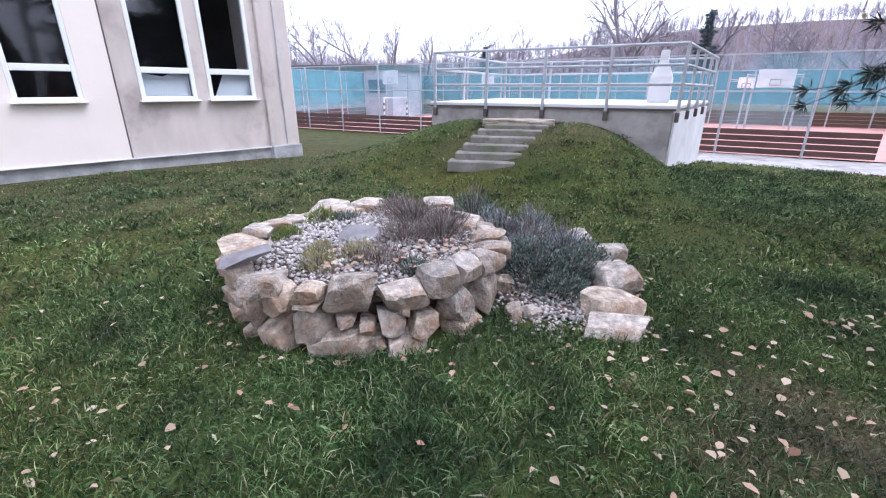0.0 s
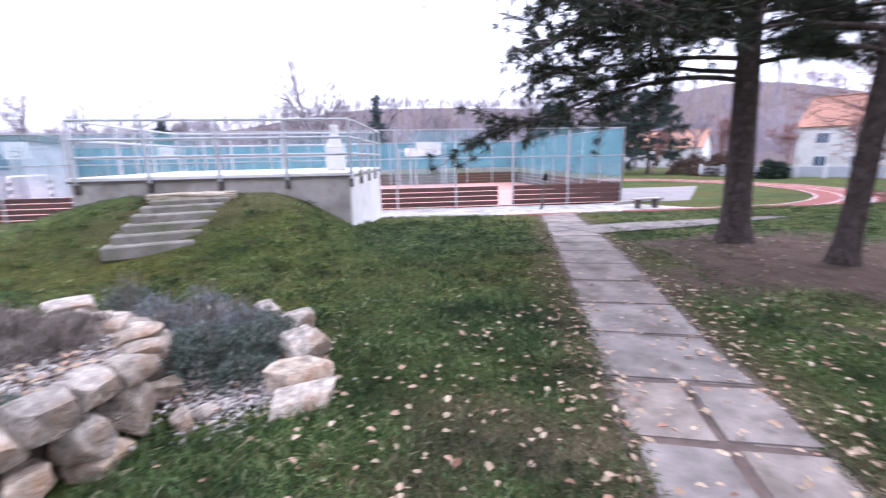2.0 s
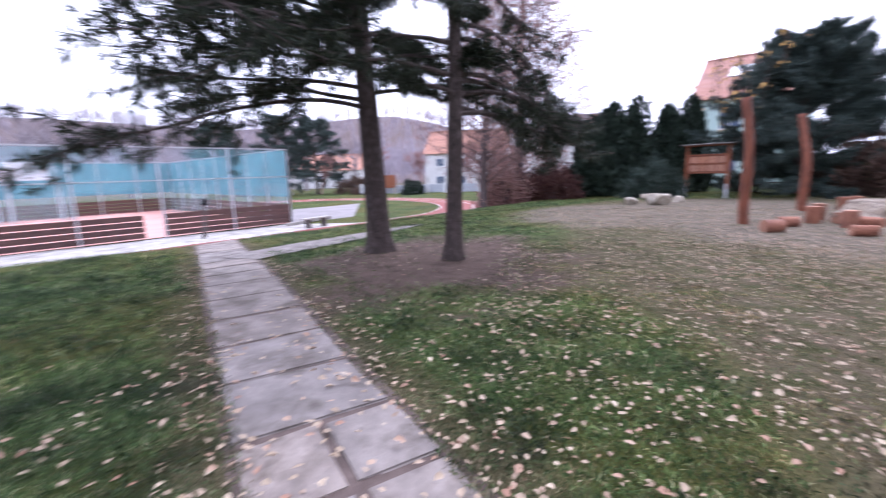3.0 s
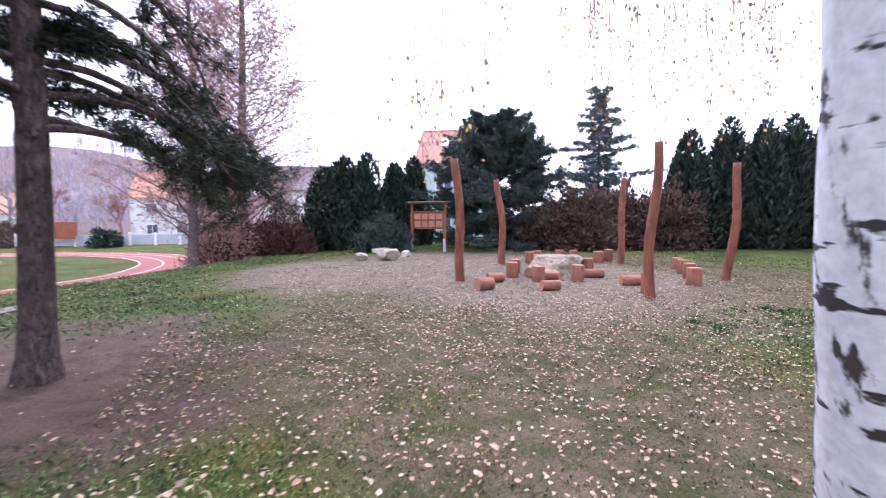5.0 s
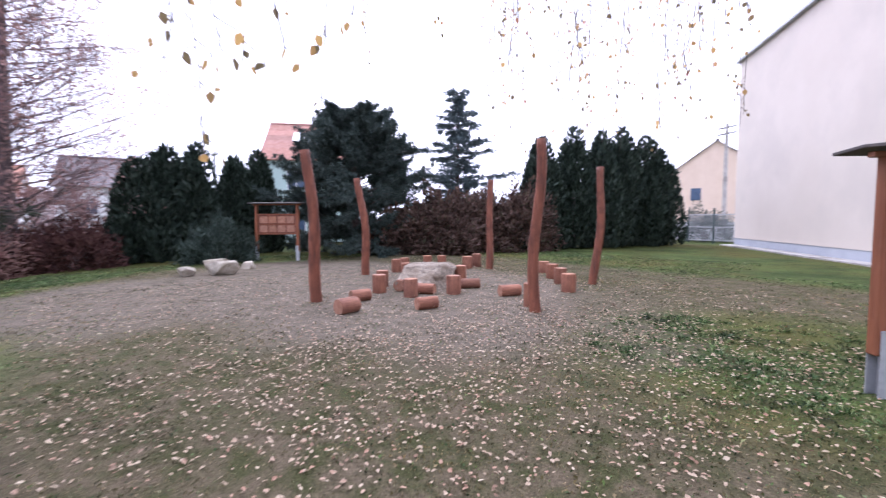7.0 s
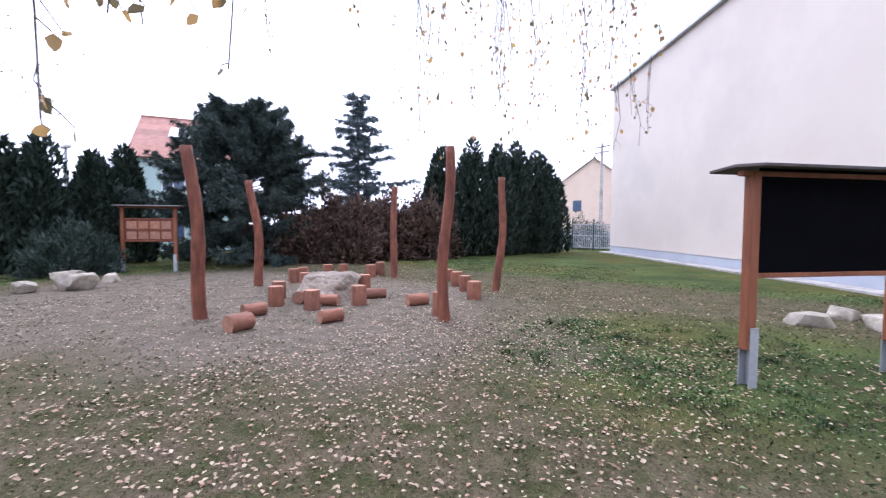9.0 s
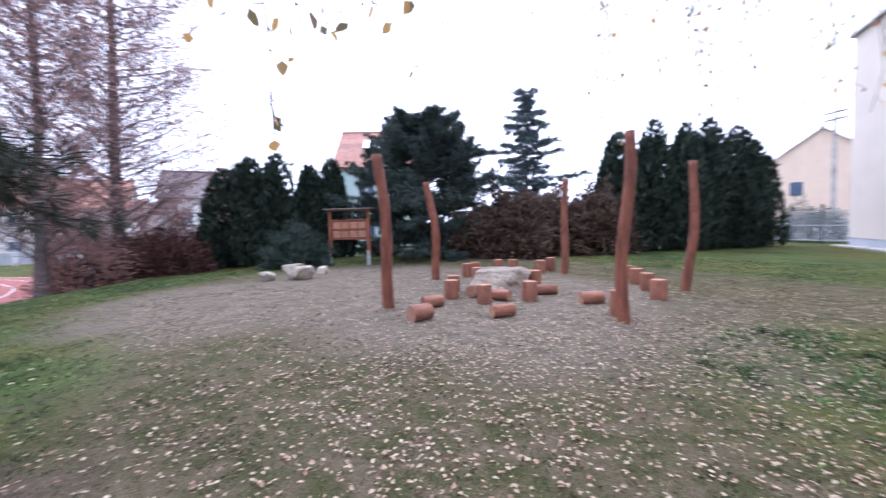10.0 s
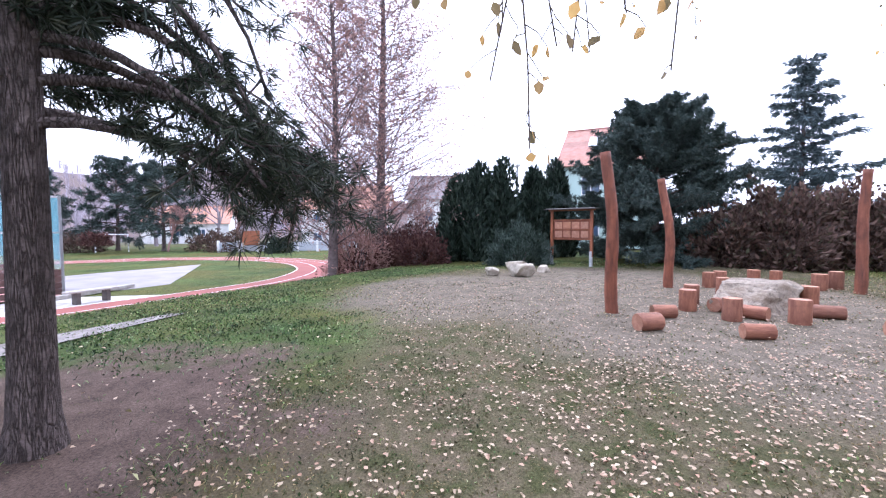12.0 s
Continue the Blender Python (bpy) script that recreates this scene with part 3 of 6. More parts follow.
part("plinth_trim", box(bmesh.new(), (LEN + 5.4, 0.05, 0.02), at(LEN / 2 - 2.9, -0.035, 0.3)), M_WHITE, school)
part("pier_foot", box(bmesh.new(), (0.72, 0.5, 0.5), at(LEN - 0.3, 0.1, 0.08), 0.02), M_PLINTH, school, "patched concrete foot")
part("roof", box(bmesh.new(), (LEN + 6.4, 10.2, 0.3), at(LEN / 2 - 2.9, 4.8, 7.6)), M_ROOFFELT, school)
# room back and floor: indoor shade put in as near-black colour
part("back_room", wall_cells(-6, LEN - 0.3, 0.0, 7.4, [], 2.4, 2.5), M_ROOMSHADE, school)
part("room_floor", box(bmesh.new(), (LEN + 5, 2.2, 0.05), at(LEN / 2 - 2.9, 1.35, 0.6)), M_ROOMSHADE, school)
M_BLIND = mat("pale_blind", (0.55, 0.57, 0.60), (0.66, 0.68, 0.70), 1, 40, 0.8, 0.0)
for n, (a, b, lo, hi) in enumerate(OPEN):
    w = thing("window", "tall white framed window with a low tilting light", "window", ((a + b) / 2, 0, 0))
    w.parent = school
    del w["category"]
    W = b - a
    t = 0.075
    fr = boxes(((t, 0.09, hi - lo), at(-W / 2 + t / 2, 0.02, (lo + hi) / 2)), ((t, 0.09, hi - lo), at(W / 2 - t / 2, 0.02, (lo + hi) / 2)),
               ((W - 2 * t, 0.09, t), at(0, 0.02, lo + t / 2)), ((W - 2 * t, 0.09, t), at(0, 0.02, hi - t / 2)), ((W - 2 * t, 0.09, 0.11), at(0, 0.02, 1.91)), bevel=0.008)
    part("window_frame", fr, M_WHITE, w)
    part("window_sill", box(bmesh.new(), (W + 0.08, 0.2, 0.03), at(0, -0.06, lo - 0.012), 0.006), M_WHITE, w)
    for z0, z1 in ((lo + t, 1.855), (1.965, hi - t)):
        pane = part("pane", box(bmesh.new(), (W - 2 * t, 0.012, z1 - z0), at(0, 0.03, (z0 + z1) / 2)), M_GLASS, w)
        pane.visible_shadow = False
    if n in (1, 2):
        cut = bmesh.new()
        pts = ((-0.46, 1.43), (0.41, 1.43), (0.41, 1.87), (0.12, 1.87), (-0.05, 1.80), (-0.46, 1.87)) if n == 1 else ((-0.33, 1.43), (0.41, 1.43), (0.41, 1.87), (-0.12, 1.87))
        f = cut.faces.new([cut.verts.new((x, 0.10, z)) for x, z in pts])
        ex = bmesh.ops.extrude_face_region(cut, geom=[f])
        for v in ex["geom"]:
            if isinstance(v, bmesh.types.BMVert):
                v.co.y += 0.01
        part("blind", cut, M_BLIND, w, "pale torn paper screen")
bm = cyl(bmesh.new(), 0.012, 0.012, (LEN - 0.28, -0.1, 0.35), (LEN - 0.28, -0.1, 7.4), 8)
part("lightning_rod", bm, M_STEEL, school, "thin rusty down conductor")
part("rod_sleeve", cyl(bmesh.new(), 0.024, 0.024, (LEN - 0.28, -0.1, 1.2), (LEN - 0.28, -0.1, 2.3), 8), M_STEEL, school)

# ---- concrete tank behind the mound, with railing ----
TA = Vector((0.20, 9.84))
TUX = Vector((0.857, -0.515))
TANG = math.degrees(math.atan2(TUX.y, TUX.x))
TW, TD = 4.7, 4.3
SKEW = 0.65


def skewed(bm):
    """The tank's far corner stands further out than its near one."""
    for v in bm.verts:
        if v.co.x > TW / 2:
            v.co.x += SKEW * max(0.0, v.co.y) / TD
    return bm


tank = thing("water_tank", "grey concrete tank with a pale flat top", "tank", (TA.x, TA.y, 0), TANG, kind="structure")
part("tank_wall", skewed(box(bmesh.new(), (TW, TD, 2.4), at(TW / 2, TD / 2, 0.06), 0.02)), M_CONCRETE, tank, "stained grey concrete wall")
part("tank_cap", skewed(box(bmesh.new(), (TW + 0.06, TD + 0.06, 0.07), at(TW / 2, TD / 2, 1.29), 0.012)), M_WHITEWALL, tank, "pale concrete cap with a dark drip edge")
part("drip_edge", box(bmesh.new(), (TW + 0.08, 0.03, 0.03), at(TW / 2, -0.03, 1.25)), M_ROOFFELT, tank)
part("side_face", skewed(box(bmesh.new(), (0.03, TD, 2.2), at(TW + 0.017, TD / 2, 0.1))), M_WHITEWALL, tank, "white painted side")
rail = thing("railing", "grey tubular steel railing round the tank top", "railing", (TA.x, TA.y, 0), TANG)
corners = [Vector((0.12, -0.05)), Vector((TW + 0.05, -0.05)), Vector((TW + SKEW + 0.05, TD)), Vector((0.12, TD))]
for a, b, n in ((0, 1, 4), (1, 2, 4), (2, 3, 4), (3, 0, 3)):
    pa, pb = corners[a], corners[b]
    for k in range(n):
        p = pa.lerp(pb, k / n)
        part("post", box(bmesh.new(), (0.055, 0.055, 1.22), at(p.x, p.y, 1.68), 0.006), M_STEEL, rail)
        if a < 2:
            part("bracket", box(bmesh.new(), (0.07, 0.1, 0.16), at(p.x, p.y, 1.13), 0.01), M_ROOFFELT, rail, "dark steel foot bracket")
    for z in (2.28, 1.96, 1.66):
        part("rail", cyl(bmesh.new(), 0.024, 0.024, (*pa, z), (*pb, z), 10), M_STEEL, rail)
vent = thing("vent_stack", "small white painted vent with a pointed cowl on the tank top", "vent", (TA.x + TUX.x * 4.35 + 0.515 * 1.9, TA.y + TUX.y * 4.35 + 0.857 * 1.9, 1.32), TANG)
part("shaft", box(bmesh.new(), (0.42, 0.42, 0.5), at(0, 0, 0.25), 0.02), M_WHITEWALL, vent)
bm = bmesh.new()
bmesh.ops.create_cone(bm, cap_ends=True, segments=4, radius1=0.29, radius2=0.10, depth=0.32, matrix=at(0, 0, 0.66, 45))
box(bm, (0.16, 0.16, 0.2), at(0, 0, 0.9), 0.01)
part("cowl", bm, M_WHITEWALL, vent)

# steps up the mound
steps = thing("garden_steps", "worn concrete steps with a broken slab on top", "steps", kind="structure")
for k in range(6):
    c = Vector((0.95, 7.42)).lerp(Vector((1.68, 8.1)), k / 5)
    part("step", box(bmesh.new(), (1.14, 0.34, 0.2), at(c.x, c.y, max(0.30 + k * 0.115, float(height(c.x, c.y))) - 0.04, -14), 0.02), M_STEPS, steps)
rsl = random.Random(3)
bm = box(bmesh.new(), (1.28, 0.36, 0.11))
bmesh.ops.subdivide_edges(bm, edges=list(bm.edges), cuts=5, use_grid_fill=True)
for v in bm.verts:
    edge = 0.05 * math.sin(v.co.x * 9) + 0.03 * math.sin(v.co.x * 23 + 1)
    v.co.y += edge * (1 if v.co.y > 0 else -0.8)
    v.co += Vector((rsl.uniform(-0.02, 0.02), rsl.uniform(-0.015, 0.015), rsl.uniform(-0.018, 0.018)))
bmesh.ops.transform(bm, matrix=at(1.74, 8.18, max(1.0, float(height(1.74, 8.1)) + 0.03), -20), verts=bm.verts)
part("top_slab", bm, M_LIMESTONE, steps, "pale broken stone slab")

# ---- neighbour's long cream wall ----
WA, WB = Vector((12.1, -31.9)), Vector((-6.0, -6.3))
WU = (WB - WA).normalized()
WANG = math.degrees(math.atan2(WU.y, WU.x))
hall = thing("gable_building", "tall blank cream building with a grey plinth", "building", (WA.x, WA.y, 0), WANG, kind="structure")
WL = 18.5
part("wall", box(bmesh.new(), (WL + 13, 8, 10.1), at((WL + 13) / 2, 4.0, 5.55)), M_CREAMWALL, hall, "plain cream insulated wall")
part("plinth", box(bmesh.new(), (WL + 13.04, 8, 0.75), at((WL + 13) / 2, 4.02, 0.2)), M_GREYPAINT, hall, "blue-grey painted plinth")
part("roof_edge", box(bmesh.new(), (WL + 13.3, 8.4, 0.16), at((WL + 13) / 2, 4.0, 10.66), 0.02), M_STEEL, hall, "thin grey metal roof edge")
part("apron", box(bmesh.new(), (WL + 13, 0.7, 0.12), at((WL + 13) / 2, -0.36, 0.06)), M_CONCRETE, hall, "pale concrete apron")


# ---- timber posts, logs, boulder ----
def wavy_post(name, x, y, h, lean, r, seed, bend=0.12):
    rng = random.Random(seed)
    z0 = float(height(x, y)) - 0.15
    pts, rad = [], []
    ph = rng.uniform(0, 6)
    for k in range(26):
        t = k / 25
        s = bend * (math.sin(t * 6.28 + ph) - math.sin(ph)) * 0.36
        pts.append((lean[0] * t + s, lean[1] * t + s * 0.6, t * (h + 0.15)))
        knot = 0.10 * math.exp(-((t - 0.3 - 0.4 * rng.random()) / 0.02) ** 2)
        rad.append(r * (1.05 - 0.24 * t) * (1 + rng.uniform(-0.04, 0.04) + knot))
    V, F = tubes([(pts, rad)], 14)
    bm = bmesh.new()
    vs = [bm.verts.new(v) for v in V]
    for f in F:
        bm.faces.new([vs[i] for i in f])
    bm.faces.new(vs[-14:])
    bm.faces.new(vs[:14][::-1])
    bmesh.ops.recalc_face_normals(bm, faces=bm.faces)
    me = bpy.data.meshes.new(name)
    bm.to_mesh(me)
    bm.free()
    ob = part(name, me, M_POLEWOOD, None, "", True)
    ob.matrix_basis = pose(x, y, z0, 0, 0, 0)
    return tagged(ob, "tall crooked red-brown stained timber post set in the ground", "post", "posts in a ring")


wavy_post("timber_post", 12.35, -5.72, 2.92, (-0.15, 0.26), 0.112, 1)
wavy_post("timber_post", 8.8, -8.05, 2.93, (-0.12, 0.06), 0.095, 2)
wavy_post("timber_post", 9.8, -11.7, 2.85, (-0.10, -0.10), 0.10, 3)
wavy_post("timber_post", 15.4, -8.72, 2.8, (-0.10, 0.32), 0.115, 4, 0.16)
wavy_post("timber_post", 13.75, -12.3, 2.85, (0.0, -0.08), 0.115, 5, 0.05)


def log(x, y, r, length, up, rz, seed, tilt=0):
    rng = random.Random(seed)
    t = thing("log_seat", "upright sawn log stool" if up else "sawn log lying on its side", "log", group="log seats round the boulder")
    z = float(height(x, y))
    t.matrix_basis = pose(x, y, z - 0.02, tilt, 0, rz) if up else pose(x, y, z + r - 0.015, 90, 0, rz) @ pose(0, 0, -length / 2, 0, 0, rng.uniform(0, 90))
    n = 18
    wob = [1 + rng.uniform(-0.05, 0.05) for _ in range(n)]
    bm = bmesh.new()
    rings = []
    for k, (z0, s) in enumerate(((0, 0.95), (0.03, 1.0), (length * 0.5, 0.98), (length - 0.03, 1.0), (length, 0.95))):
        rings.append([bm.verts.new((r * s * wob[i] * math.cos(i * math.tau / n), r * s * wob[i] * math.sin(i * math.tau / n), z0)) for i in range(n)])
    for a, b in zip(rings, rings[1:]):
        for i in range(n):
            bm.faces.new((a[i], a[(i + 1) % n], b[(i + 1) % n], b[i]))
    part("trunk", bm, M_LOGWOOD, t, "", True)
    for zz, nm in ((0, -1), (length, 1)):
        bm = bmesh.new()
        bm.faces.new([bm.verts.new((r * 0.93 * wob[i] * math.cos(i * math.tau / n), r * 0.93 * wob[i] * math.sin(i * math.tau / n), zz + nm * 0.002)) for i in range(n)][::nm])
        part("sawn_end", bm, M_LOGEND, t, "paler sawn end grain")
    return t


for k, (x, y, r, ln, up, rz) in enumerate([
        (12.38, -7.2, 0.19, 0.46, True, 10), (12.25, -7.75, 0.19, 0.5, False, 20), (11.5, -7.4, 0.18, 0.44, True, 30),
        (11.55, -7.85, 0.16, 0.55, False, -60), (11.1, -8.25, 0.19, 0.46, True, 60), (11.4, -9.0, 0.16, 0.72, False, -32),
        (11.05, -5.66, 0.19, 0.55, False, 8), (11.85, -6.4, 0.165, 0.55, False, -8), (10.35, -6.88, 0.16, 0.55, False, -14),
        (15.3, -9.75, 0.18, 0.46, True, 0), (15.5, -10.2, 0.19, 0.46, True, 0), (14.2, -9.3, 0.18, 0.46, True, 0), (15.9, -11.5, 0.19, 0.42, True, 0),
        (15.6, -11.9, 0.18, 0.42, True, 0), (14.4, -11.95, 0.2, 0.46, True, 0), (14.5, -12.5, 0.19, 0.5, True, 0), (12.5, -9.8, 0.19, 0.46, True, 0),
        (10.1, -8.92, 0.165, 0.62, False, -24), (11.1, -11.9, 0.19, 0.45, True, 0), (10.35, -11.15, 0.185, 0.45, True, 0), (9.55, -10.25, 0.19, 0.46, True, 0), (12.0, -12.8, 0.19, 0.4, True, 0),
        (9.15, -8.35, 0.15, 0.5, True, 0), (13.0, -7.7, 0.18, 0.46, True, 0)]):
    log(x, y, r * (0.82 if up else 0.74), ln * (0.9 if up else 0.72), up, rz, k)


def rock_mesh(name, size, seed, rough=0.28, cuts=3, flat=0.5):
    """A quarried block: a ball cut by many planes, with chipped faces."""
    rng = random.Random(seed)
    bm = bmesh.new()
    bmesh.ops.create_icosphere(bm, subdivisions=cuts + 1, radius=0.62)
    off = Vector((rng.uniform(-50, 50), rng.uniform(-50, 50), rng.uniform(-50, 50)))
    planes = []
    for ax in range(3):
        for sg in (-1, 1):
            n = Vector([sg if i == ax else rng.uniform(-0.32, 0.32) for i in range(3)]).normalized()
            planes.append((n, rng.uniform(0.33, 0.41) + (0.1 if flat < 0.3 else 0)))
    for _ in range(6):
        n = Vector((rng.gauss(0, 1), rng.gauss(0, 1), rng.gauss(0, 1))).normalized()
        planes.append((n, rng.uniform(0.37, 0.46)))
    for v in bm.verts:
        p = v.co.copy()
        for _ in range(2):
            for n, d in planes:
                k = p.dot(n) - d
                if k > 0:
                    p -= n * k
        p *= 1 + rough * 0.26 * noise.noise(p * 2.1 + off) + rough * 0.16 * noise.noise(p * 6 + off)
        v.co = Vector((p.x * size[0], p.y * size[1], p.z * size[2])) * 1.08
    me = bpy.data.meshes.new(name)
    bm.to_mesh(me)
    bm.free()
    return me


def rock(name, x, y, z, size, rz, seed, material, label, category="stone", group="", parent=None, cuts=3, tilt=(0, 0), **kw):
    ob = part(name, rock_mesh(name, size, seed, cuts=cuts, **kw), material, parent, "", cuts >= 3)
    ob.matrix_basis = pose(x, y, z, tilt[0], tilt[1], rz)
    if parent is None:
        tagged(ob, label, category, group)
    return ob


rock("boulder", 12.7, -8.85, 0.25, (2.4, 1.2, 0.64), -50, 11, M_BOULDER, "large pale grey boulder table among log seats", "boulder", cuts=4, flat=0.1, rough=0.5)
for k, (x, y, s, sd) in enumerate([(18.9, -4.75, (0.75, 0.45, 0.34), 21), (21.0, -6.1, (0.9, 0.5, 0.34), 22), (18.5, -5.6, (0.85, 0.65, 0.5), 23), (19.6, -6.7, (0.6, 0.4, 0.3), 24),
                                   (3.7, -11.3, (0.95, 0.6, 0.5), 25), (3.2, -12.4, (0.8, 0.6, 0.5), 26), (2.75, -11.5, (1.0, 0.7, 0.5), 27), (2.7, -10.6, (0.55, 0.45, 0.36), 28), (1.9, -10.7, (0.7, 0.5, 0.4), 29)]):
    s = tuple(0.72 * v for v in s) if k > 3 else s
    rock("pale_rock", x, y, float(height(x, y)) + s[2] * (0.32 if k < 4 else 0.2), s, k * 50, sd, M_LIMESTONE, "pale limestone block lying on the grass", "rock", "pale rocks on the lawn", cuts=3)


# ---- notice boards ----
def notice_board(a, b, big):
    a, b = Vector(a), Vector(b)
    ang = math.degrees(math.atan2((b - a).y, (b - a).x))
    w = (b - a).length
    c = (a + b) / 2
    z = float(height(c.x, c.y))
    lab = "roofed timber notice board with a black panel" if big else "roofed timber notice board with small framed panels"
    t = thing("notice_board", lab, "notice board", (c.x, c.y, z), ang, "notice boards")
    top = 2.2 if big else 2.31
    for s in (-1, 1):
        part("leg", box(bmesh.new(), (0.11, 0.11, top - 0.41), at(s * w / 2, 0, top / 2 + 0.165), 0.012), M_FRAMEWOOD, t)
        part("steel_foot", boxes(((0.10, 0.012, 0.62), at(s * w / 2 - 0.02, -0.063, 0.29)), ((0.10, 0.012, 0.62), at(s * w / 2 - 0.02, 0.063, 0.29)), ((0.012, 0.126, 0.62), at(s * w / 2 - 0.064, 0, 0.29)), bevel=0.002), M_STEEL, t, "galvanised steel post shoe")
    part("roof", boxes(((w + 0.42, 0.34, 0.03), at(0, 0.16, top, 0, -5)), ((w + 0.42, 0.34, 0.03), at(0, -0.16, top, 0, 5)), bevel=0.004), M_ROOFFELT, t, "dark felted little roof")
    part("roof_beam", box(bmesh.new(), (w + 0.3, 0.08, 0.05), at(0, 0, top - 0.06), 0.006), M_FRAMEWOOD, t)
    if big:
        part("panel", box(bmesh.new(), (w - 0.16, 0.03, 1.06), at(0, 0, 1.68), 0.004), M_BLACKBOARD, t, "matt black panel")
        part("rail", box(bmesh.new(), (w - 0.12, 0.06, 0.05), at(0, 0, 1.125), 0.006), M_FRAMEWOOD, t)
    else:
        part("panel", box(bmesh.new(), (w - 0.12, 0.03, 0.82), at(0, 0.02, 1.45), 0.004), M_POLEWOOD, t)
        for i in range(4):
            for j in range(2):
                fx, fz = (i - 1.5) * (w - 0.2) / 4, 1.28 + j * 0.36
                part("card", box(bmesh.new(), ((w - 0.3) / 4 - 0.03, 0.02, 0.27), at(fx, -0.012, fz), 0.004), M_LOGEND, t, "orange-tan card")
        for zz in (1.08, 1.46, 1.86):
            part("rail", box(bmesh.new(), (w - 0.1, 0.05, 0.04), at(0, -0.02, zz), 0.004), M_FRAMEWOOD, t)
    return t


notice_board((3.29, -8.66), (4.58, -7.33), True)
notice_board((22.42, -7.98), (21.3, -9.2), False)


# ---- trees ----
M_NEEDLE = leaf_mat("pine_needles", [(0, (0.014, 0.020, 0.014)), (0.7, (0.034, 0.045, 0.028)), (1, (0.085, 0.09, 0.06))], 0.55, 0.12)
M_FARNEEDLE = leaf_mat("blue_green_needles", [(0, (0.024, 0.038, 0.034)), (0.6, (0.060, 0.085, 0.076)), (1, (0.13, 0.165, 0.145))], 0.6, 0.1)
M_YEW = leaf_mat("dark_thuja", [(0, (0.010, 0.018, 0.013)), (0.6, (0.028, 0.044, 0.032)), (1, (0.075, 0.098, 0.075))], 0.6, 0.08)
M_BROWNLEAF = leaf_mat("brown_green_shrub", [(0, (0.040, 0.028, 0.023)), (0.45, (0.10, 0.064, 0.052)), (0.8, (0.18, 0.112, 0.088)), (1, (0.075, 0.08, 0.045))], 0.75, 0.15)
M_REDLEAF = leaf_mat("russet_shrub", [(0, (0.045, 0.022, 0.022)), (0.6, (0.10, 0.048, 0.042)), (1, (0.17, 0.085, 0.07))], 0.75, 0.15)
# spruce needles: blue-grey with haze mixed into the leaf colour
M_SPRUCE = leaf_mat("hazy_spruce", [(0, (0.06, 0.085, 0.09)), (1, (0.14, 0.18, 0.19))], 0.6, 0.1)


def bough(p, d, length, n, droop, wob, rng, lift=0.0):
    pts = [np.array(p, dtype=float)]
    d = np.array(d, dtype=float)
    step = length / n
    for k in range(n):
        d = d + rng.normal(0, wob, 3)
        d[2] += -droop + lift * (k / n)
        d /= np.linalg.norm(d)
        pts.append(pts[-1] + d * step)
    return np.array(pts)


def tuft(P, D, rng, count, length, width, spread):
    n = len(P)
    base = np.repeat(P, count, axis=0) + rng.normal(0, length * 0.07, (n * count, 3))
    DD = np.repeat(D, count, axis=0) + rng.normal(0, spread, (n * count, 3))
    return slivers(base, DD, length * rng.uniform(0.7, 1.15, n * count), width, rng, 0.12)


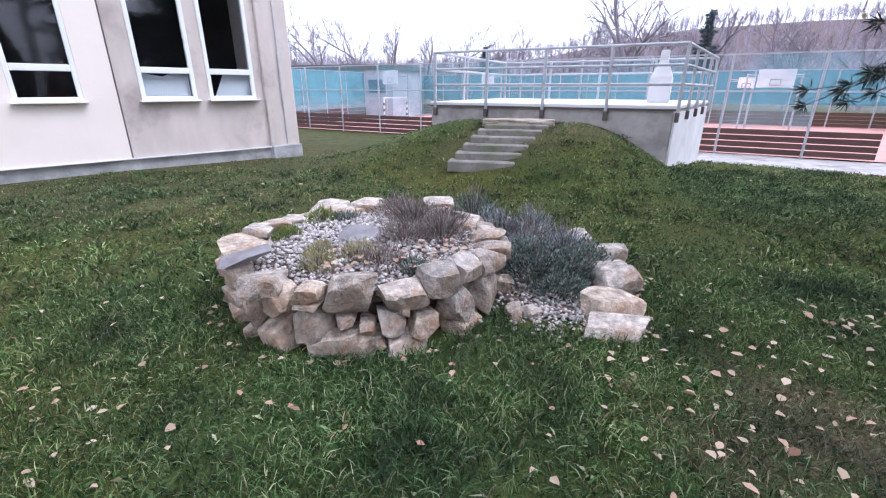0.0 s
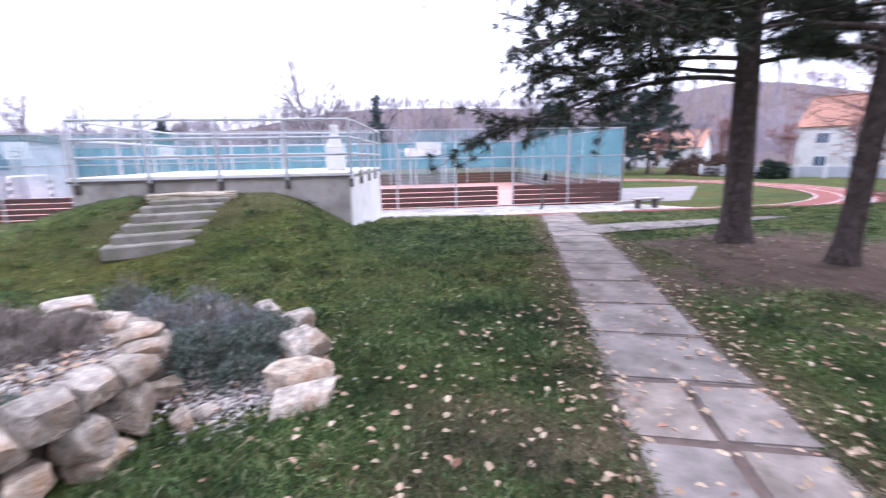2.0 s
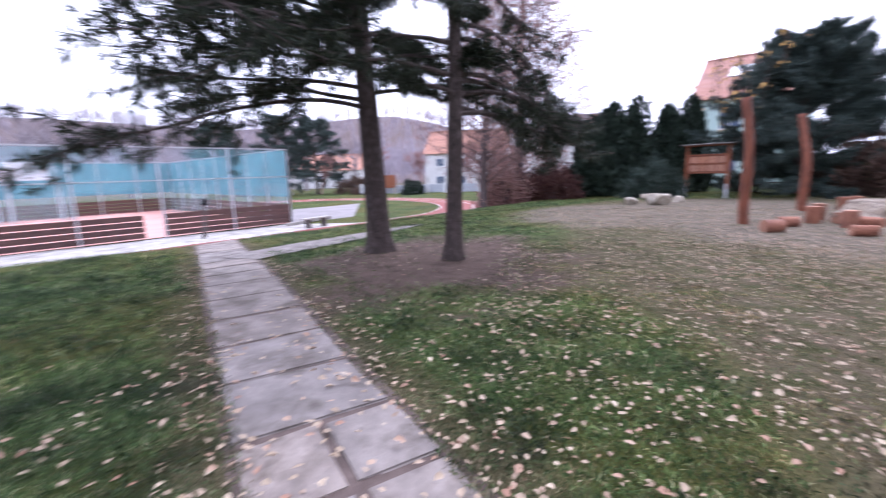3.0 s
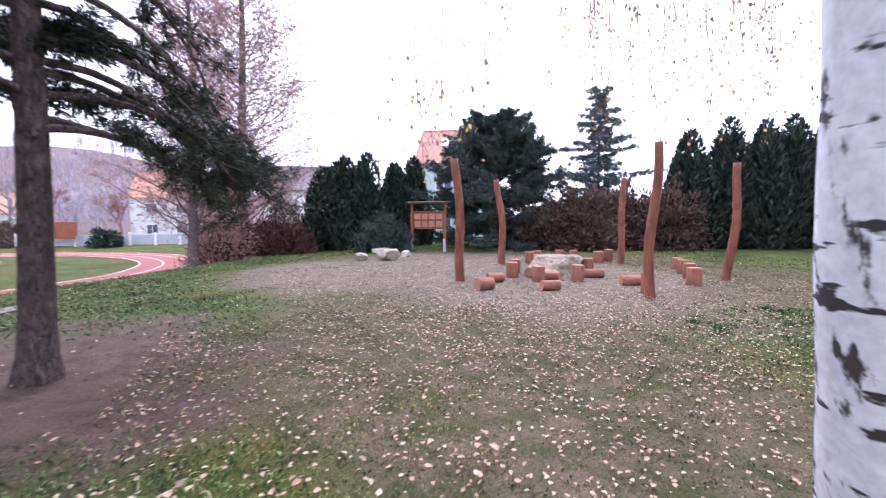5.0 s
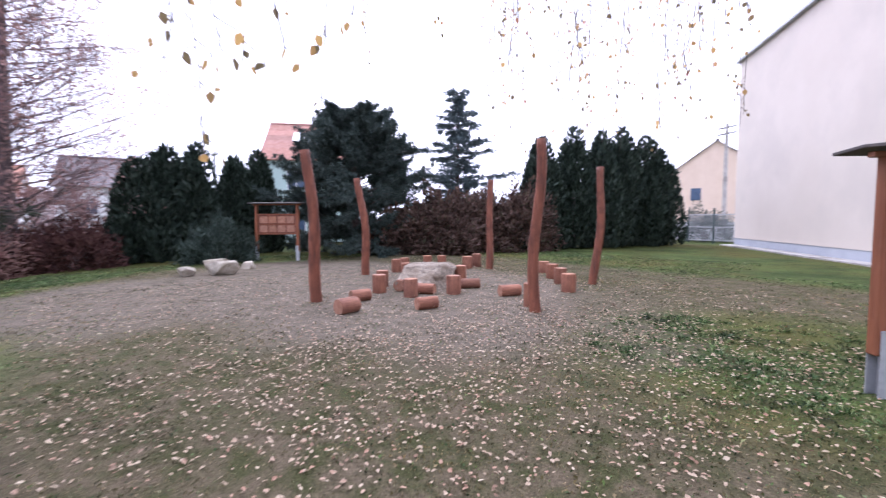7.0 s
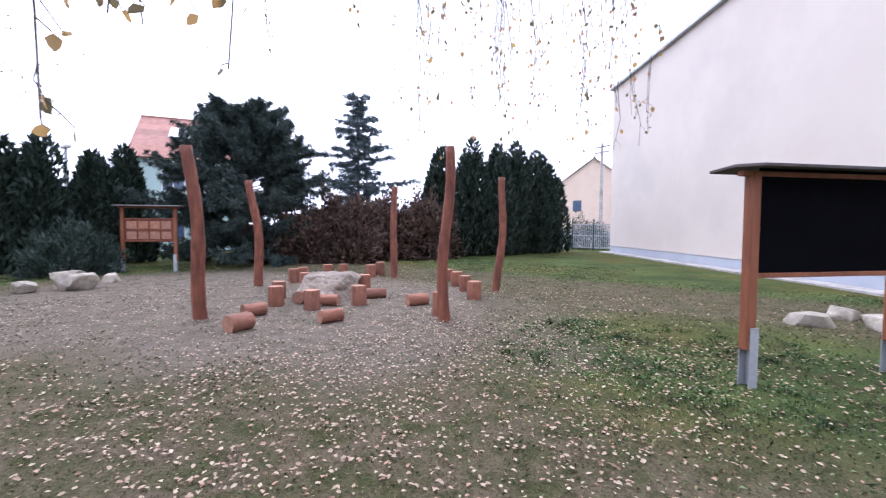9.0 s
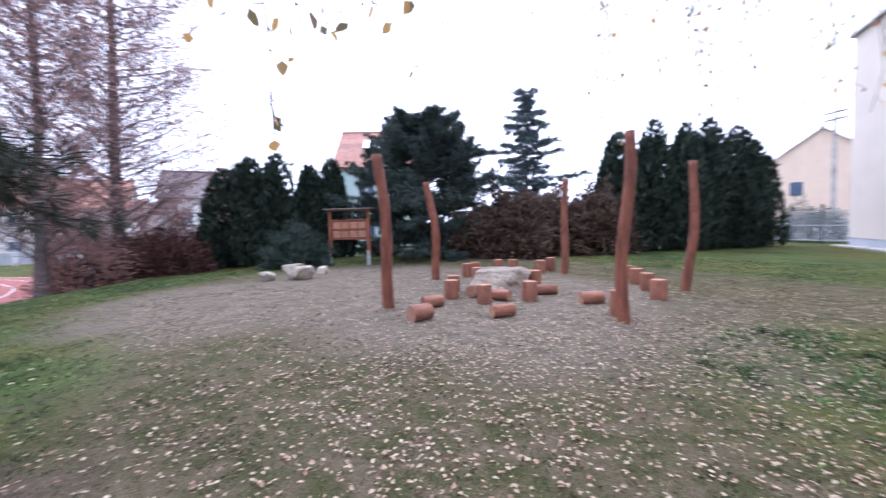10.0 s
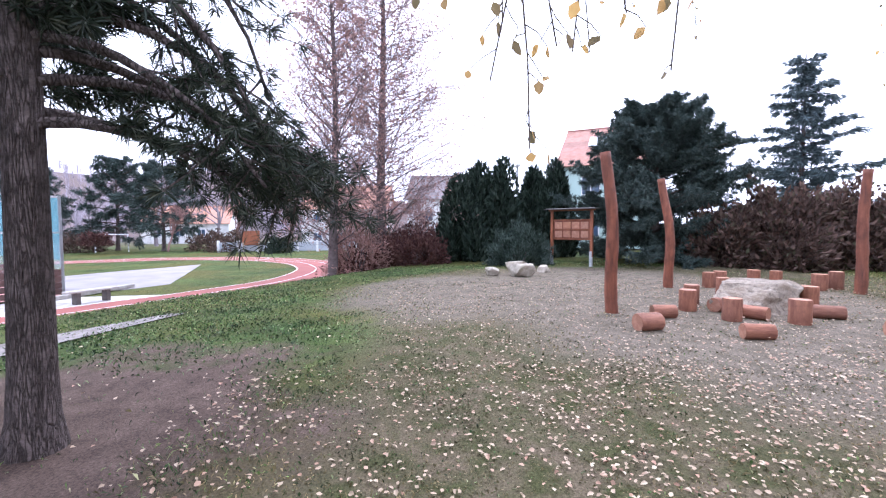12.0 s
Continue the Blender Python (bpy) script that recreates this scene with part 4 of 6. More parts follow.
def pine(x, y, h, r, lean, seed, low, reach, boughs, subs, tufts, needle=0.15, count=22, width=0.006, material=None, name="pine_tree", label="", dome=False, toward=None, thick=1.0, bias=0.0, extra=(), spread=0.75, rise=0.12):
    rng = np.random.default_rng(seed)
    z0 = float(height(x, y)) - 0.1
    t = thing(name, label, "tree", (x, y, z0))
    trunk = []
    rad = []
    for k in range(30):
        u = k / 29
        trunk.append((lean[0] * u + 0.05 * math.sin(u * 6 + seed), lean[1] * u + 0.05 * math.cos(u * 5 + seed), u * h))
        rad.append(r * ((1 - u) ** 0.75 * 0.92 + 0.04) * (1 + 0.55 * math.exp(-u * h / 0.22)))
    trunk = np.array(trunk)
    V, F = tubes([(trunk, rad)], 16)
    part("trunk", mesh_of("trunk", V, F, M_PINEBARK, True), M_PINEBARK, t, "rough grey-brown bark")
    wood, P, D = [], [], []
    for b in range(boughs + len(extra)):
        u = (low + (h * 0.98 - low) * (min(b, boughs) / boughs) ** 0.9) / h
        az = b * 2.399 + rng.uniform(-0.4, 0.4)
        if toward is not None and b < boughs * 0.6 and b % 3 == 0:
            az = toward + rng.uniform(-0.7, 0.7)
        sink = 0.0
        if b >= boughs:
            u, az, far, sink = extra[b - boughs]
            u /= h
        base = np.array([np.interp(u, np.linspace(0, 1, 30), trunk[:, j]) for j in range(3)])
        fall = (u * h - low) / (h - low)
        L = reach * ((1 - fall) ** (0.5 if dome else 0.8) * 0.9 + 0.12) * rng.uniform(0.75, 1.15)
        if toward is not None:
            L *= 1 - bias + bias * math.cos(az - toward)
        if b >= boughs:
            L = far
        main = bough(base, (math.cos(az), math.sin(az), 0.18 + 0.5 * fall), L, 9, 0.06 * (1 - fall) + sink, 0.06, rng, 0.05)
        wood.append((main, np.linspace(0.045 * thick * (1 - fall * 0.5), 0.012 * thick, 10)))
        for s in range(subs):
            q = rng.uniform(0.3, 1.0)
            i = q * 9
            a = int(min(i, 8))
            st = main[a] + (main[a + 1] - main[a]) * (i - a)
            dd = main[a + 1] - main[a]
            dd = dd / np.linalg.norm(dd) + rng.normal(0, 0.6, 3) * (1, 1, 0.45)
            dd[2] += rng.uniform(-0.2, 0.12)
            sb = bough(st, dd / np.linalg.norm(dd), L * rng.uniform(0.14, 0.34), 4, 0.07, 0.12, rng, rise)
            wood.append((sb, np.linspace(0.012 * thick, 0.005 * thick, 5)))
            for j in range(tufts):
                w = (j + 1) / tufts * 4
                a2 = int(min(w, 3.999))
                P.append(sb[a2] + (sb[a2 + 1] - sb[a2]) * (w - a2))
                D.append((sb[a2 + 1] - sb[a2]) / np.linalg.norm(sb[a2 + 1] - sb[a2]) + np.array((0, 0, 0.15)))
    V, F = tubes(wood, 5)
    part("bough", mesh_of("bough", V, F, M_PINEBARK), M_PINEBARK, t)
    V, F = tuft(np.array(P), np.array(D), rng, count, needle, width, spread)
    part("crown", mesh_of("crown", V, F, material or M_NEEDLE), material or M_NEEDLE, t, "drooping tufts of dark needles")
    return t


pine(8.7, 2.33, 11, 0.23, (0.1, 0.2), 3, 2.7, 4.0, 100, 24, 4, 0.17, 34, 0.014, label="dark pine with a scaly trunk and wide drooping boughs", toward=2.95, bias=0.36, spread=1.0, rise=0.3, extra=((3.9, 2.8, 3.6, 0.03), (4.0, 3.0, 4.2, 0.05), (4.4, 2.85, 3.9, 0.05), (4.8, 2.95, 4.2, 0.05), (5.2, 2.75, 3.7, 0.06), (5.7, 2.9, 4.2, 0.06), (6.2, 3.0, 4.3, 0.07), (4.6, 2.6, 3.3, 0.05), (5.0, 3.15, 4.4, 0.06), (5.9, 2.7, 3.7, 0.06), (4.2, 3.1, 4.3, 0.05)))
pine(7.88, 0.79, 10, 0.15, (-0.1, -0.25), 8, 2.7, 1.9, 38, 13, 3, 0.15, 46, 0.009, label="slender dark pine with drooping needle tufts beside bare soil", toward=2.0, bias=0.36, spread=1.1, rise=0.3,
     extra=((3.7, -1.2, 2.6, 0.2), (3.0, -1.5, 2.0, 0.1), (2.9, -1.0, 2.4, 0.11), (3.2, -1.3, 2.4, 0.15), (2.5, -0.8, 2.0, 0.07), (3.5, -0.9, 2.4, 0.18), (2.4, -1.5, 1.6, 0.06), (4.3, -1.1, 2.4, 0.2), (2.7, -1.25, 2.3, 0.1)))
pine(23.2, -13.0, 6.7, 0.24, (0.2, 0), 5, 0.3, 3.9, 110, 16, 4, 0.25, 48, 0.026, M_FARNEEDLE, label="broad dense blue-green pine behind the posts", dome=True, spread=1.1, rise=0.5)


def conifer(x, y, h, reach, seed, label, material):
    """Tiered spruce with flat sprays."""
    rng = np.random.default_rng(seed)
    z0 = float(height(x, y)) - 0.1
    t = thing("spruce_tree", label, "tree", (x, y, z0))
    V, F = tubes([(np.array([(0, 0, 0), (0, 0, h * 0.5), (0, 0, h)]), (0.18, 0.1, 0.02))], 10)
    part("trunk", mesh_of("trunk", V, F, M_BARK), M_BARK, t)
    wood, P, D = [], [], []
    for b in range(90):
        u = 0.12 + 0.86 * (b / 90)
        az = b * 2.399
        tier = 0.58 + 0.42 * math.sin(u * 34 + 0.6 * math.cos(az))
        L = reach * (1 - u) ** 0.85 * tier * rng.uniform(0.7, 1.15) + 0.2
        main = bough((0, 0, u * h), (math.cos(az), math.sin(az), 0.05), L, 6, 0.03, 0.05, rng, 0.1)
        wood.append((main, np.linspace(0.03, 0.006, 7)))
        for s in range(int(8 + L * 12)):
            i = rng.uniform(0.8, 5.99)
            a = int(i)
            P.append(main[a] + (main[a + 1] - main[a]) * (i - a) + rng.normal(0, 0.12, 3) * (1, 1, 0.4))
            d = main[a + 1] - main[a]
            D.append(d / np.linalg.norm(d) + rng.normal(0, 0.5, 3) * (1, 1, 0.3) - np.array((0, 0, 0.15)))
    V, F = tubes(wood, 4)
    part("bough", mesh_of("bough", V, F, M_BARK), M_BARK, t)
    V, F = tuft(np.array(P), np.array(D), rng, 9, 0.38, 0.06, 0.5)
    part("crown", mesh_of("crown", V, F, material), material, t)


conifer(26.0, -22.6, 10.6, 5.4, 4, "tall tiered blue-grey spruce behind the shrubs", M_SPRUCE)


def bush_points(rng, n, size, lumps, up=False):
    """Points on a lumpy crown and directions outward."""
    P = rng.normal(size=(n, 3))
    P /= np.linalg.norm(P, axis=1, keepdims=True)
    P[:, 2] = np.abs(P[:, 2])
    D = P.copy()
    f = 1 + sum(0.16 * np.sin(P @ rng.normal(0, k * 2.2, 3) + rng.uniform(0, 6)) / 1.4 for k in range(1, lumps + 1))
    P = P * f[:, None] * (rng.uniform(0.30, 1.0, n) ** 0.3)[:, None]
    return P * np.array(size), D


def shrub(name, x, y, size, seed, material, label, n=5000, leaf=0.16, width=0.07, group="", category="shrub", up=0.3, rz=0, lumps=5):
    rng = np.random.default_rng(seed)
    z0 = float(height(x, y)) - 0.05
    t = thing(name, label, category, (x, y, z0), rz, group)
    stems = []
    for k in range(7):
        a = rng.uniform(0, 6.28)
        stems.append((bough((0.1 * math.cos(a), 0.1 * math.sin(a), 0), (0.5 * math.cos(a) * size[0] / size[2], 0.5 * math.sin(a) * size[1] / size[2], 1), size[2] * 0.8, 5, 0, 0.08, rng), np.linspace(0.05, 0.012, 6)))
    V, F = tubes(stems, 5)
    part("stem", mesh_of("stems", V, F, M_BARK), M_BARK, t)
    P, D = bush_points(rng, n, size, lumps)
    D = D + rng.normal(0, 0.6, (n, 3))
    D[:, 2] += up
    V, F = slivers(P, D, leaf * rng.uniform(0.6, 1.3, n), width * rng.uniform(0.7, 1.3, n), rng)
    part("crown", mesh_of("crown", V, F, material), material, t)
    return t


def column_conifer(x, y, w, h, seed, label, material=None, n=9000):
    rng = np.random.default_rng(seed)
    z0 = float(height(x, y)) - 0.05
    t = thing("thuja_tree", label, "tree", (x, y, z0), 0, "dark conifer hedge")
    V, F = tubes([(np.array([(0, 0, 0), (0, 0, h * 0.6), (0, 0, h * 0.95)]), (0.14, 0.08, 0.02))], 7)
    part("trunk", mesh_of("trunk", V, F, M_BARK), M_BARK, t)
    P = []
    spires = [(0, 0, 1.0, w * 0.5)] + [(rng.uniform(-0.5, 0.5) * w, rng.uniform(-0.5, 0.5) * w, rng.uniform(0.62, 0.95), w * rng.uniform(0.26, 0.4)) for _ in range(7)]
    per = n // len(spires)
    D = []
    for sx, sy, sh, sr in spires:
        u = rng.uniform(0, 1, per)
        az = rng.uniform(0, 6.283, per)
        prof = np.sin(np.clip(u * 0.9 + 0.1, 0, 1) * np.pi) ** 0.55 * sr * (1.12 - 0.35 * u) * rng.uniform(0.55, 1.05, per) ** 0.5
        P.append(np.stack([sx * (1 - 0.5 * u) + prof * np.cos(az), sy * (1 - 0.5 * u) + prof * np.sin(az), u * sh * h], 1))
        D.append(np.stack([np.cos(az) * 0.5, np.sin(az) * 0.5, np.full(per, 1.0)], 1))
    P, D = np.concatenate(P), np.concatenate(D)
    D += rng.normal(0, 0.3, D.shape)
    V, F = slivers(P, D, 0.34 * rng.uniform(0.6, 1.3, len(P)), 0.11 * rng.uniform(0.6, 1.4, len(P)), rng)
    part("crown", mesh_of("crown", V, F, material or M_YEW), material or M_YEW, t)


for k, (x, y, w, h) in enumerate([(18.4, -21.6, 2.2, 5.9), (17.6, -23.4, 2.3, 6.5), (16.8, -25.0, 2.2, 6.4), (16.4, -26.6, 2.3, 6.7), (15.8, -28.2, 2.2, 6.4), (15.4, -29.4, 1.8, 5.6),
                                  (27.0, -4.6, 2.0, 4.4), (27.2, -5.8, 2.0, 5.0), (27.2, -7.0, 2.0, 5.2), (27.3, -8.6, 1.6, 4.7), (26.8, -9.6, 1.5, 5.0)]):
    column_conifer(x, y, w, h, 40 + k, "dense dark green columnar conifer")
M_DWARF = leaf_mat("dwarf_pine_needles", [(0, (0.018, 0.030, 0.024)), (0.6, (0.048, 0.070, 0.056)), (1, (0.10, 0.13, 0.105))], 0.6, 0.08)
shrub("round_bush", 22.6, -6.6, (1.3, 1.3, 1.42), 61, M_DWARF, "rounded dark blue-green dwarf pine", 11000, 0.2, 0.035, category="shrub", up=0.8)
for k, (x, y, sx, sy, sz) in enumerate([(21.4, -14.9, 1.7, 1.5, 1.9), (20.6, -16.5, 1.9, 1.6, 2.9), (19.6, -18.2, 1.9, 1.7, 3.2), (18.6, -19.8, 1.8, 1.7, 3.0), (19.6, -16.0, 1.3, 1.2, 1.5), (22.6, -14.4, 1.6, 1.5, 1.6)]):
    shrub("brown_shrub", x, y, (sx, sy, sz), 70 + k, M_BROWNLEAF, "dense brown and dull green shrub with a ragged outline", 9000, 0.24, 0.10, "brown shrub border")
for k, (x, y, sx, sz) in enumerate([(26.3, 0.2, 1.5, 1.9), (27.5, -1.4, 1.6, 2.3), (27.9, -3.0, 1.6, 2.1), (26.0, -2.4, 1.3, 1.3)]):
    shrub("russet_shrub", x, y, (sx, sx, sz), 90 + k, M_REDLEAF, "russet leafless shrub under the bare trees", 6000, 0.2, 0.06, "russet shrubs")


def bare_tree(x, y, h, r, seed, label, low=2.0, reach=3.2, boughs=60, subs=9, twigs=4, bark=None, twig=None, up=0.75, name="bare_tree", leafy=None, fine=1.0):
    """Conical leafless tree: trunk, boughs, twigs."""
    rng = np.random.default_rng(seed)
    z0 = float(height(x, y)) - 0.1
    t = thing(name, label, "tree", (x, y, z0))
    trunk = np.array([(0.12 * math.sin(k * 0.35 + seed), 0.12 * math.cos(k * 0.3 + seed) - 0.12 * math.cos(seed), k / 20 * h) for k in range(21)])
    V, F = tubes([(trunk, [r * ((1 - k / 20) ** 0.8 + 0.05) * (1 + 0.5 * math.exp(-k)) for k in range(21)])], 10)
    part("trunk", mesh_of("trunk", V, F, bark or M_BARK, True), bark or M_BARK, t)
    wood, thin, LP = [], [], []
    for b in range(boughs):
        u = (low + (h - low) * (b / boughs)) / h
        az = b * 2.399 + rng.uniform(-0.5, 0.5)
        fall = b / boughs
        L = reach * ((1 - fall) ** 0.75 * min(1.0, 0.55 + fall * 3) + 0.08) * rng.uniform(0.7, 1.15)
        base = np.array([np.interp(u, np.linspace(0, 1, 21), trunk[:, j]) for j in range(3)])
        main = bough(base, (math.cos(az), math.sin(az), up), L, 7, 0.0, 0.09, rng, 0.06)
        wood.append((main, np.linspace(0.035 * (1 - fall * 0.5) * fine, 0.006 * fine, 8)))
        for s in range(subs):
            i = rng.uniform(1, 6.99)
            a = int(i)
            st = main[a] + (main[a + 1] - main[a]) * (i - a)
            d = main[a + 1] - main[a]
            d = d / np.linalg.norm(d) + rng.normal(0, 0.5, 3)
            sb = bough(st, d / np.linalg.norm(d), L * rng.uniform(0.18, 0.42), 4, 0, 0.13, rng, 0.04)
            thin.append((sb, np.linspace(0.009 * fine, 0.004 * fine, 5)))
            for w in range(twigs):
                q = sb[rng.integers(1, 5)]
                d2 = d / np.linalg.norm(d) + rng.normal(0, 0.6, 3)
                tw = bough(q, d2 / np.linalg.norm(d2), L * rng.uniform(0.07, 0.2), 2, 0, 0.15, rng)
                thin.append((tw, np.linspace(0.005 * fine, 0.003 * fine, 3)))
                LP.append(tw[-1])
    V, F = tubes(wood, 5)
    part("bough", mesh_of("bough", V, F, bark or M_BARK), bark or M_BARK, t)
    V, F = tubes(thin, 3)
    part("twig_work", mesh_of("twigs", V, F, twig or M_TWIG), twig or M_TWIG, t, "fine reddish bare twigs")
    if leafy:
        LP = np.array(LP)
        V, F = slivers(LP, rng.normal(0, 1, LP.shape), 0.15, 0.075, rng)
        part("leaves", mesh_of("leaves", V, F, leafy), leafy, t, "last pinkish-brown leaves")
    return t


M_PINKLEAF = leaf_mat("pinkish_last_leaves", [(0, (0.26, 0.14, 0.12)), (1, (0.46, 0.29, 0.25))], 0.7, 0.35)
bare_tree(28.0, -0.65, 19, 0.28, 5, "tall bare tree with fine reddish twigs", 1.2, 6.0, 170, 14, 6, leafy=M_PINKLEAF, fine=1.2, up=0.5)
bare_tree(24.2, 1.36, 15.5, 0.2, 6, "slender bare tree standing at the track edge", 1.6, 4.4, 115, 12, 6, leafy=M_PINKLEAF, fine=1.2)

shrub("pinkish_shrub", 25.3, 0.5, (1.5, 1.4, 3.0), 97, M_PINKLEAF, "thin pinkish-brown shrub at the track edge", 5000, 0.17, 0.06)

# ---- stone herb spiral ----
SC = Vector((-0.55, 3.25))
spiral = thing("herb_spiral", "raised round rockery of rough pale stones filled with gravel", "rock garden", (0, 0, 0))
rng0 = random.Random(5)
WALL = [(-0.60, 2.18, 0.47, 0.32, 0.25), (-0.25, 2.22, 0.43, 0.34, 0.16), (-0.34, 2.20, 0.28, 0.20, 0.14), (-0.13, 2.26, 0.22, 0.21, 0.15), (-0.49, 2.18, 0.25, 0.11, 0.10), (-0.63, 2.18, 0.30, 0.13, 0.07),
        (-0.87, 2.23, 0.26, 0.28, 0.22), (-1.10, 2.33, 0.10, 0.29, 0.31), (-0.65, 2.18, 0.12, 0.42, 0.23), (-0.25, 2.22, 0.10, 0.28, 0.20), (-0.44, 2.19, 0.15, 0.10, 0.09), (-1.07, 2.31, 0.38, 0.19, 0.20)]
WALL2 = [(-0.86, 2.22, 0.46, 0.20, 0.12), (-0.86, 2.23, 0.39, 0.17, 0.06), (-1.29, 2.47, 0.25, 0.16, 0.21), (-1.32, 2.50, 0.07, 0.14, 0.16), (-0.26, 2.22, 0.34, 0.07, 0.07),
         (-0.03, 2.31, 0.49, 0.25, 0.19), (0.17, 2.45, 0.49, 0.27, 0.18), (0.34, 2.66, 0.46, 0.27, 0.18), (0.09, 2.39, 0.29, 0.24, 0.27), (0.33, 2.64, 0.25, 0.20, 0.30), (0.54, 2.98, 0.16, 0.14, 0.15), (0.16, 2.45, 0.08, 0.30, 0.24)]


def spiral_stone(x, y, z, w, h, d, k, ang, tilt=(0, 0), mt=None, rough=0.2):
    ob = rock("stone", x, y, z, (w, d, h), ang, 300 + k, mt or M_STONE, "", parent=spiral, cuts=2, tilt=tilt, rough=rough)
    return ob


k = 0
for x, y, z, w, h in WALL + WALL2:
    ang = math.degrees(math.atan2(y - SC.y, x - SC.x)) + 90
    inward = Vector((SC.x - x, SC.y - y)).normalized() * 0.10
    spiral_stone(x + inward.x, y + inward.y, z, w * 1.02, h * 1.03, 0.24, k, ang + rng0.uniform(-5, 5), (rng0.uniform(-5, 5), rng0.uniform(-7, 7)))
    k += 1
# the flanks and the back, out of the first view
for j in range(46):
    a2 = math.radians(210 - j * 6.0)
    if not -0.05 < a2 < 3.75:
        continue
    for z in (0.10, 0.26, 0.40):
        spiral_stone(SC.x + 0.98 * math.cos(a2), SC.y + 0.98 * math.sin(a2), z + rng0.uniform(-0.03, 0.03), rng0.uniform(0.16, 0.28), rng0.uniform(0.13, 0.2), 0.24, k, math.degrees(a2) + 90)
        k += 1
TOP = [(-1.14, 2.43, 0.30, 0.36), (-1.47, 3.43, 0.25, 0.30), (-1.38, 3.59, 0.32, 0.30), (-1.04, 4.20, 0.42, 0.40), (-0.65, 4.22, 0.34, 0.30), (0.37, 2.90, 0.28, 0.26), (0.36, 3.21, 0.29, 0.24), (0.23, 3.62, 0.28, 0.34), (0.04, 4.22, 0.36, 0.32), (0.02, 3.82, 0.2, 0.22), (-0.32, 4.3, 0.3, 0.26)]
for x, y, w, d in TOP:
    spiral_stone(x, y, 0.475 + rng0.uniform(-0.01, 0.02), w, 0.13, d, k, rng0.uniform(-25, 25), (rng0.uniform(-6, 6), rng0.uniform(-6, 6)))
    k += 1
spiral_stone(-1.47, 3.05, 0.47, 0.36, 0.17, 0.42, k, 20)
spiral_stone(-1.34, 2.74, 0.535, 0.40, 0.055, 0.2, k + 1, 38, (4, -6), M_SLATE)
spiral_stone(-0.63, 3.16, 0.52, 0.34, 0.06, 0.36, k + 2, 15, (10, 4), M_SLATE)
ARM = [(1.46, 3.40, 0.27, 0.30, 0.3), (1.33, 2.98, 0.34, 0.46, 0.30), (1.13, 2.60, 0.44, 0.32, 0.21), (1.06, 2.34, 0.44, 0.32, 0.17), (1.38, 3.85, 0.24, 0.26, 0.26), (0.60, 2.62, 0.12, 0.14, 0.1), (0.46, 2.60, 0.12, 0.2, 0.14), (1.05, 4.2, 0.26, 0.24, 0.24), (0.7, 4.4, 0.26, 0.24, 0.26)]
for x, y, w, d, h in ARM:
    spiral_stone(x, y, 0.06 + h * 0.42, w, h, d, k + 3, rng0.uniform(-18, 18))
    k += 1
# earth core and lower bed
bm = bmesh.new()
cyl(bm, 0.86, 0.86, (SC.x, SC.y, 0.0), (SC.x, SC.y, 0.40), 32)
part("earth_core", bm, M_DIRT, spiral)
bm = bmesh.new()
for i, (x, y, rr, zz) in enumerate(((0.85, 3.1, 0.48, 0.11), (1.0, 3.6, 0.5, 0.12), (0.75, 4.0, 0.5, 0.12))):
    cyl(bm, rr + 0.05, rr, (x, y, 0.0), (x, y, zz + 0.003 * i), 24)
part("lower_bed", bm, M_DIRT, spiral)

# gravel and pebbles
M_GRAVEL = mat("pale_gravel", (0.38, 0.34, 0.31), (0.82, 0.76, 0.71), 30, 90, 0.85, 0.0, island=0.6)
M_LITTER = leaf_mat("fallen_leaf", [(0, (0.38, 0.29, 0.20)), (0.35, (0.48, 0.37, 0.27)), (0.55, (0.40, 0.23, 0.16)), (0.8, (0.58, 0.48, 0.35)), (1, (0.19, 0.10, 0.065))], 0.65, 0.15)


def pebbles(name, P, size, rng, material):
    """Small five-sided stones at points P."""
    n = len(P)
    base = np.array([(1, 0, 0), (0.31, 0.95, 0), (-0.81, 0.59, 0), (-0.81, -0.59, 0), (0.31, -0.95, 0), (0.1, 0.1, 0.8), (0, 0, -0.6)])
    tri = np.array([(0, 1, 5), (1, 2, 5), (2, 3, 5), (3, 4, 5), (4, 0, 5), (1, 0, 6), (2, 1, 6), (3, 2, 6), (4, 3, 6), (0, 4, 6)])
    s = size * rng.uniform(0.5, 1.4, (n, 1, 1)) * rng.uniform(0.7, 1.25, (n, 1, 3))
    a = rng.uniform(0, 6.28, n)
    B = base[None] * rng.uniform(0.8, 1.2, (n, 7, 3)) * s
    X = B[..., 0] * np.cos(a)[:, None] - B[..., 1] * np.sin(a)[:, None]
    Y = B[..., 0] * np.sin(a)[:, None] + B[..., 1] * np.cos(a)[:, None]
    V = np.stack([X, Y, B[..., 2]], -1) + P[:, None, :]
    F = (tri[None] + 7 * np.arange(n)[:, None, None]).reshape(-1, 3)
    return mesh_of(name, V.reshape(-1, 3), F, material)


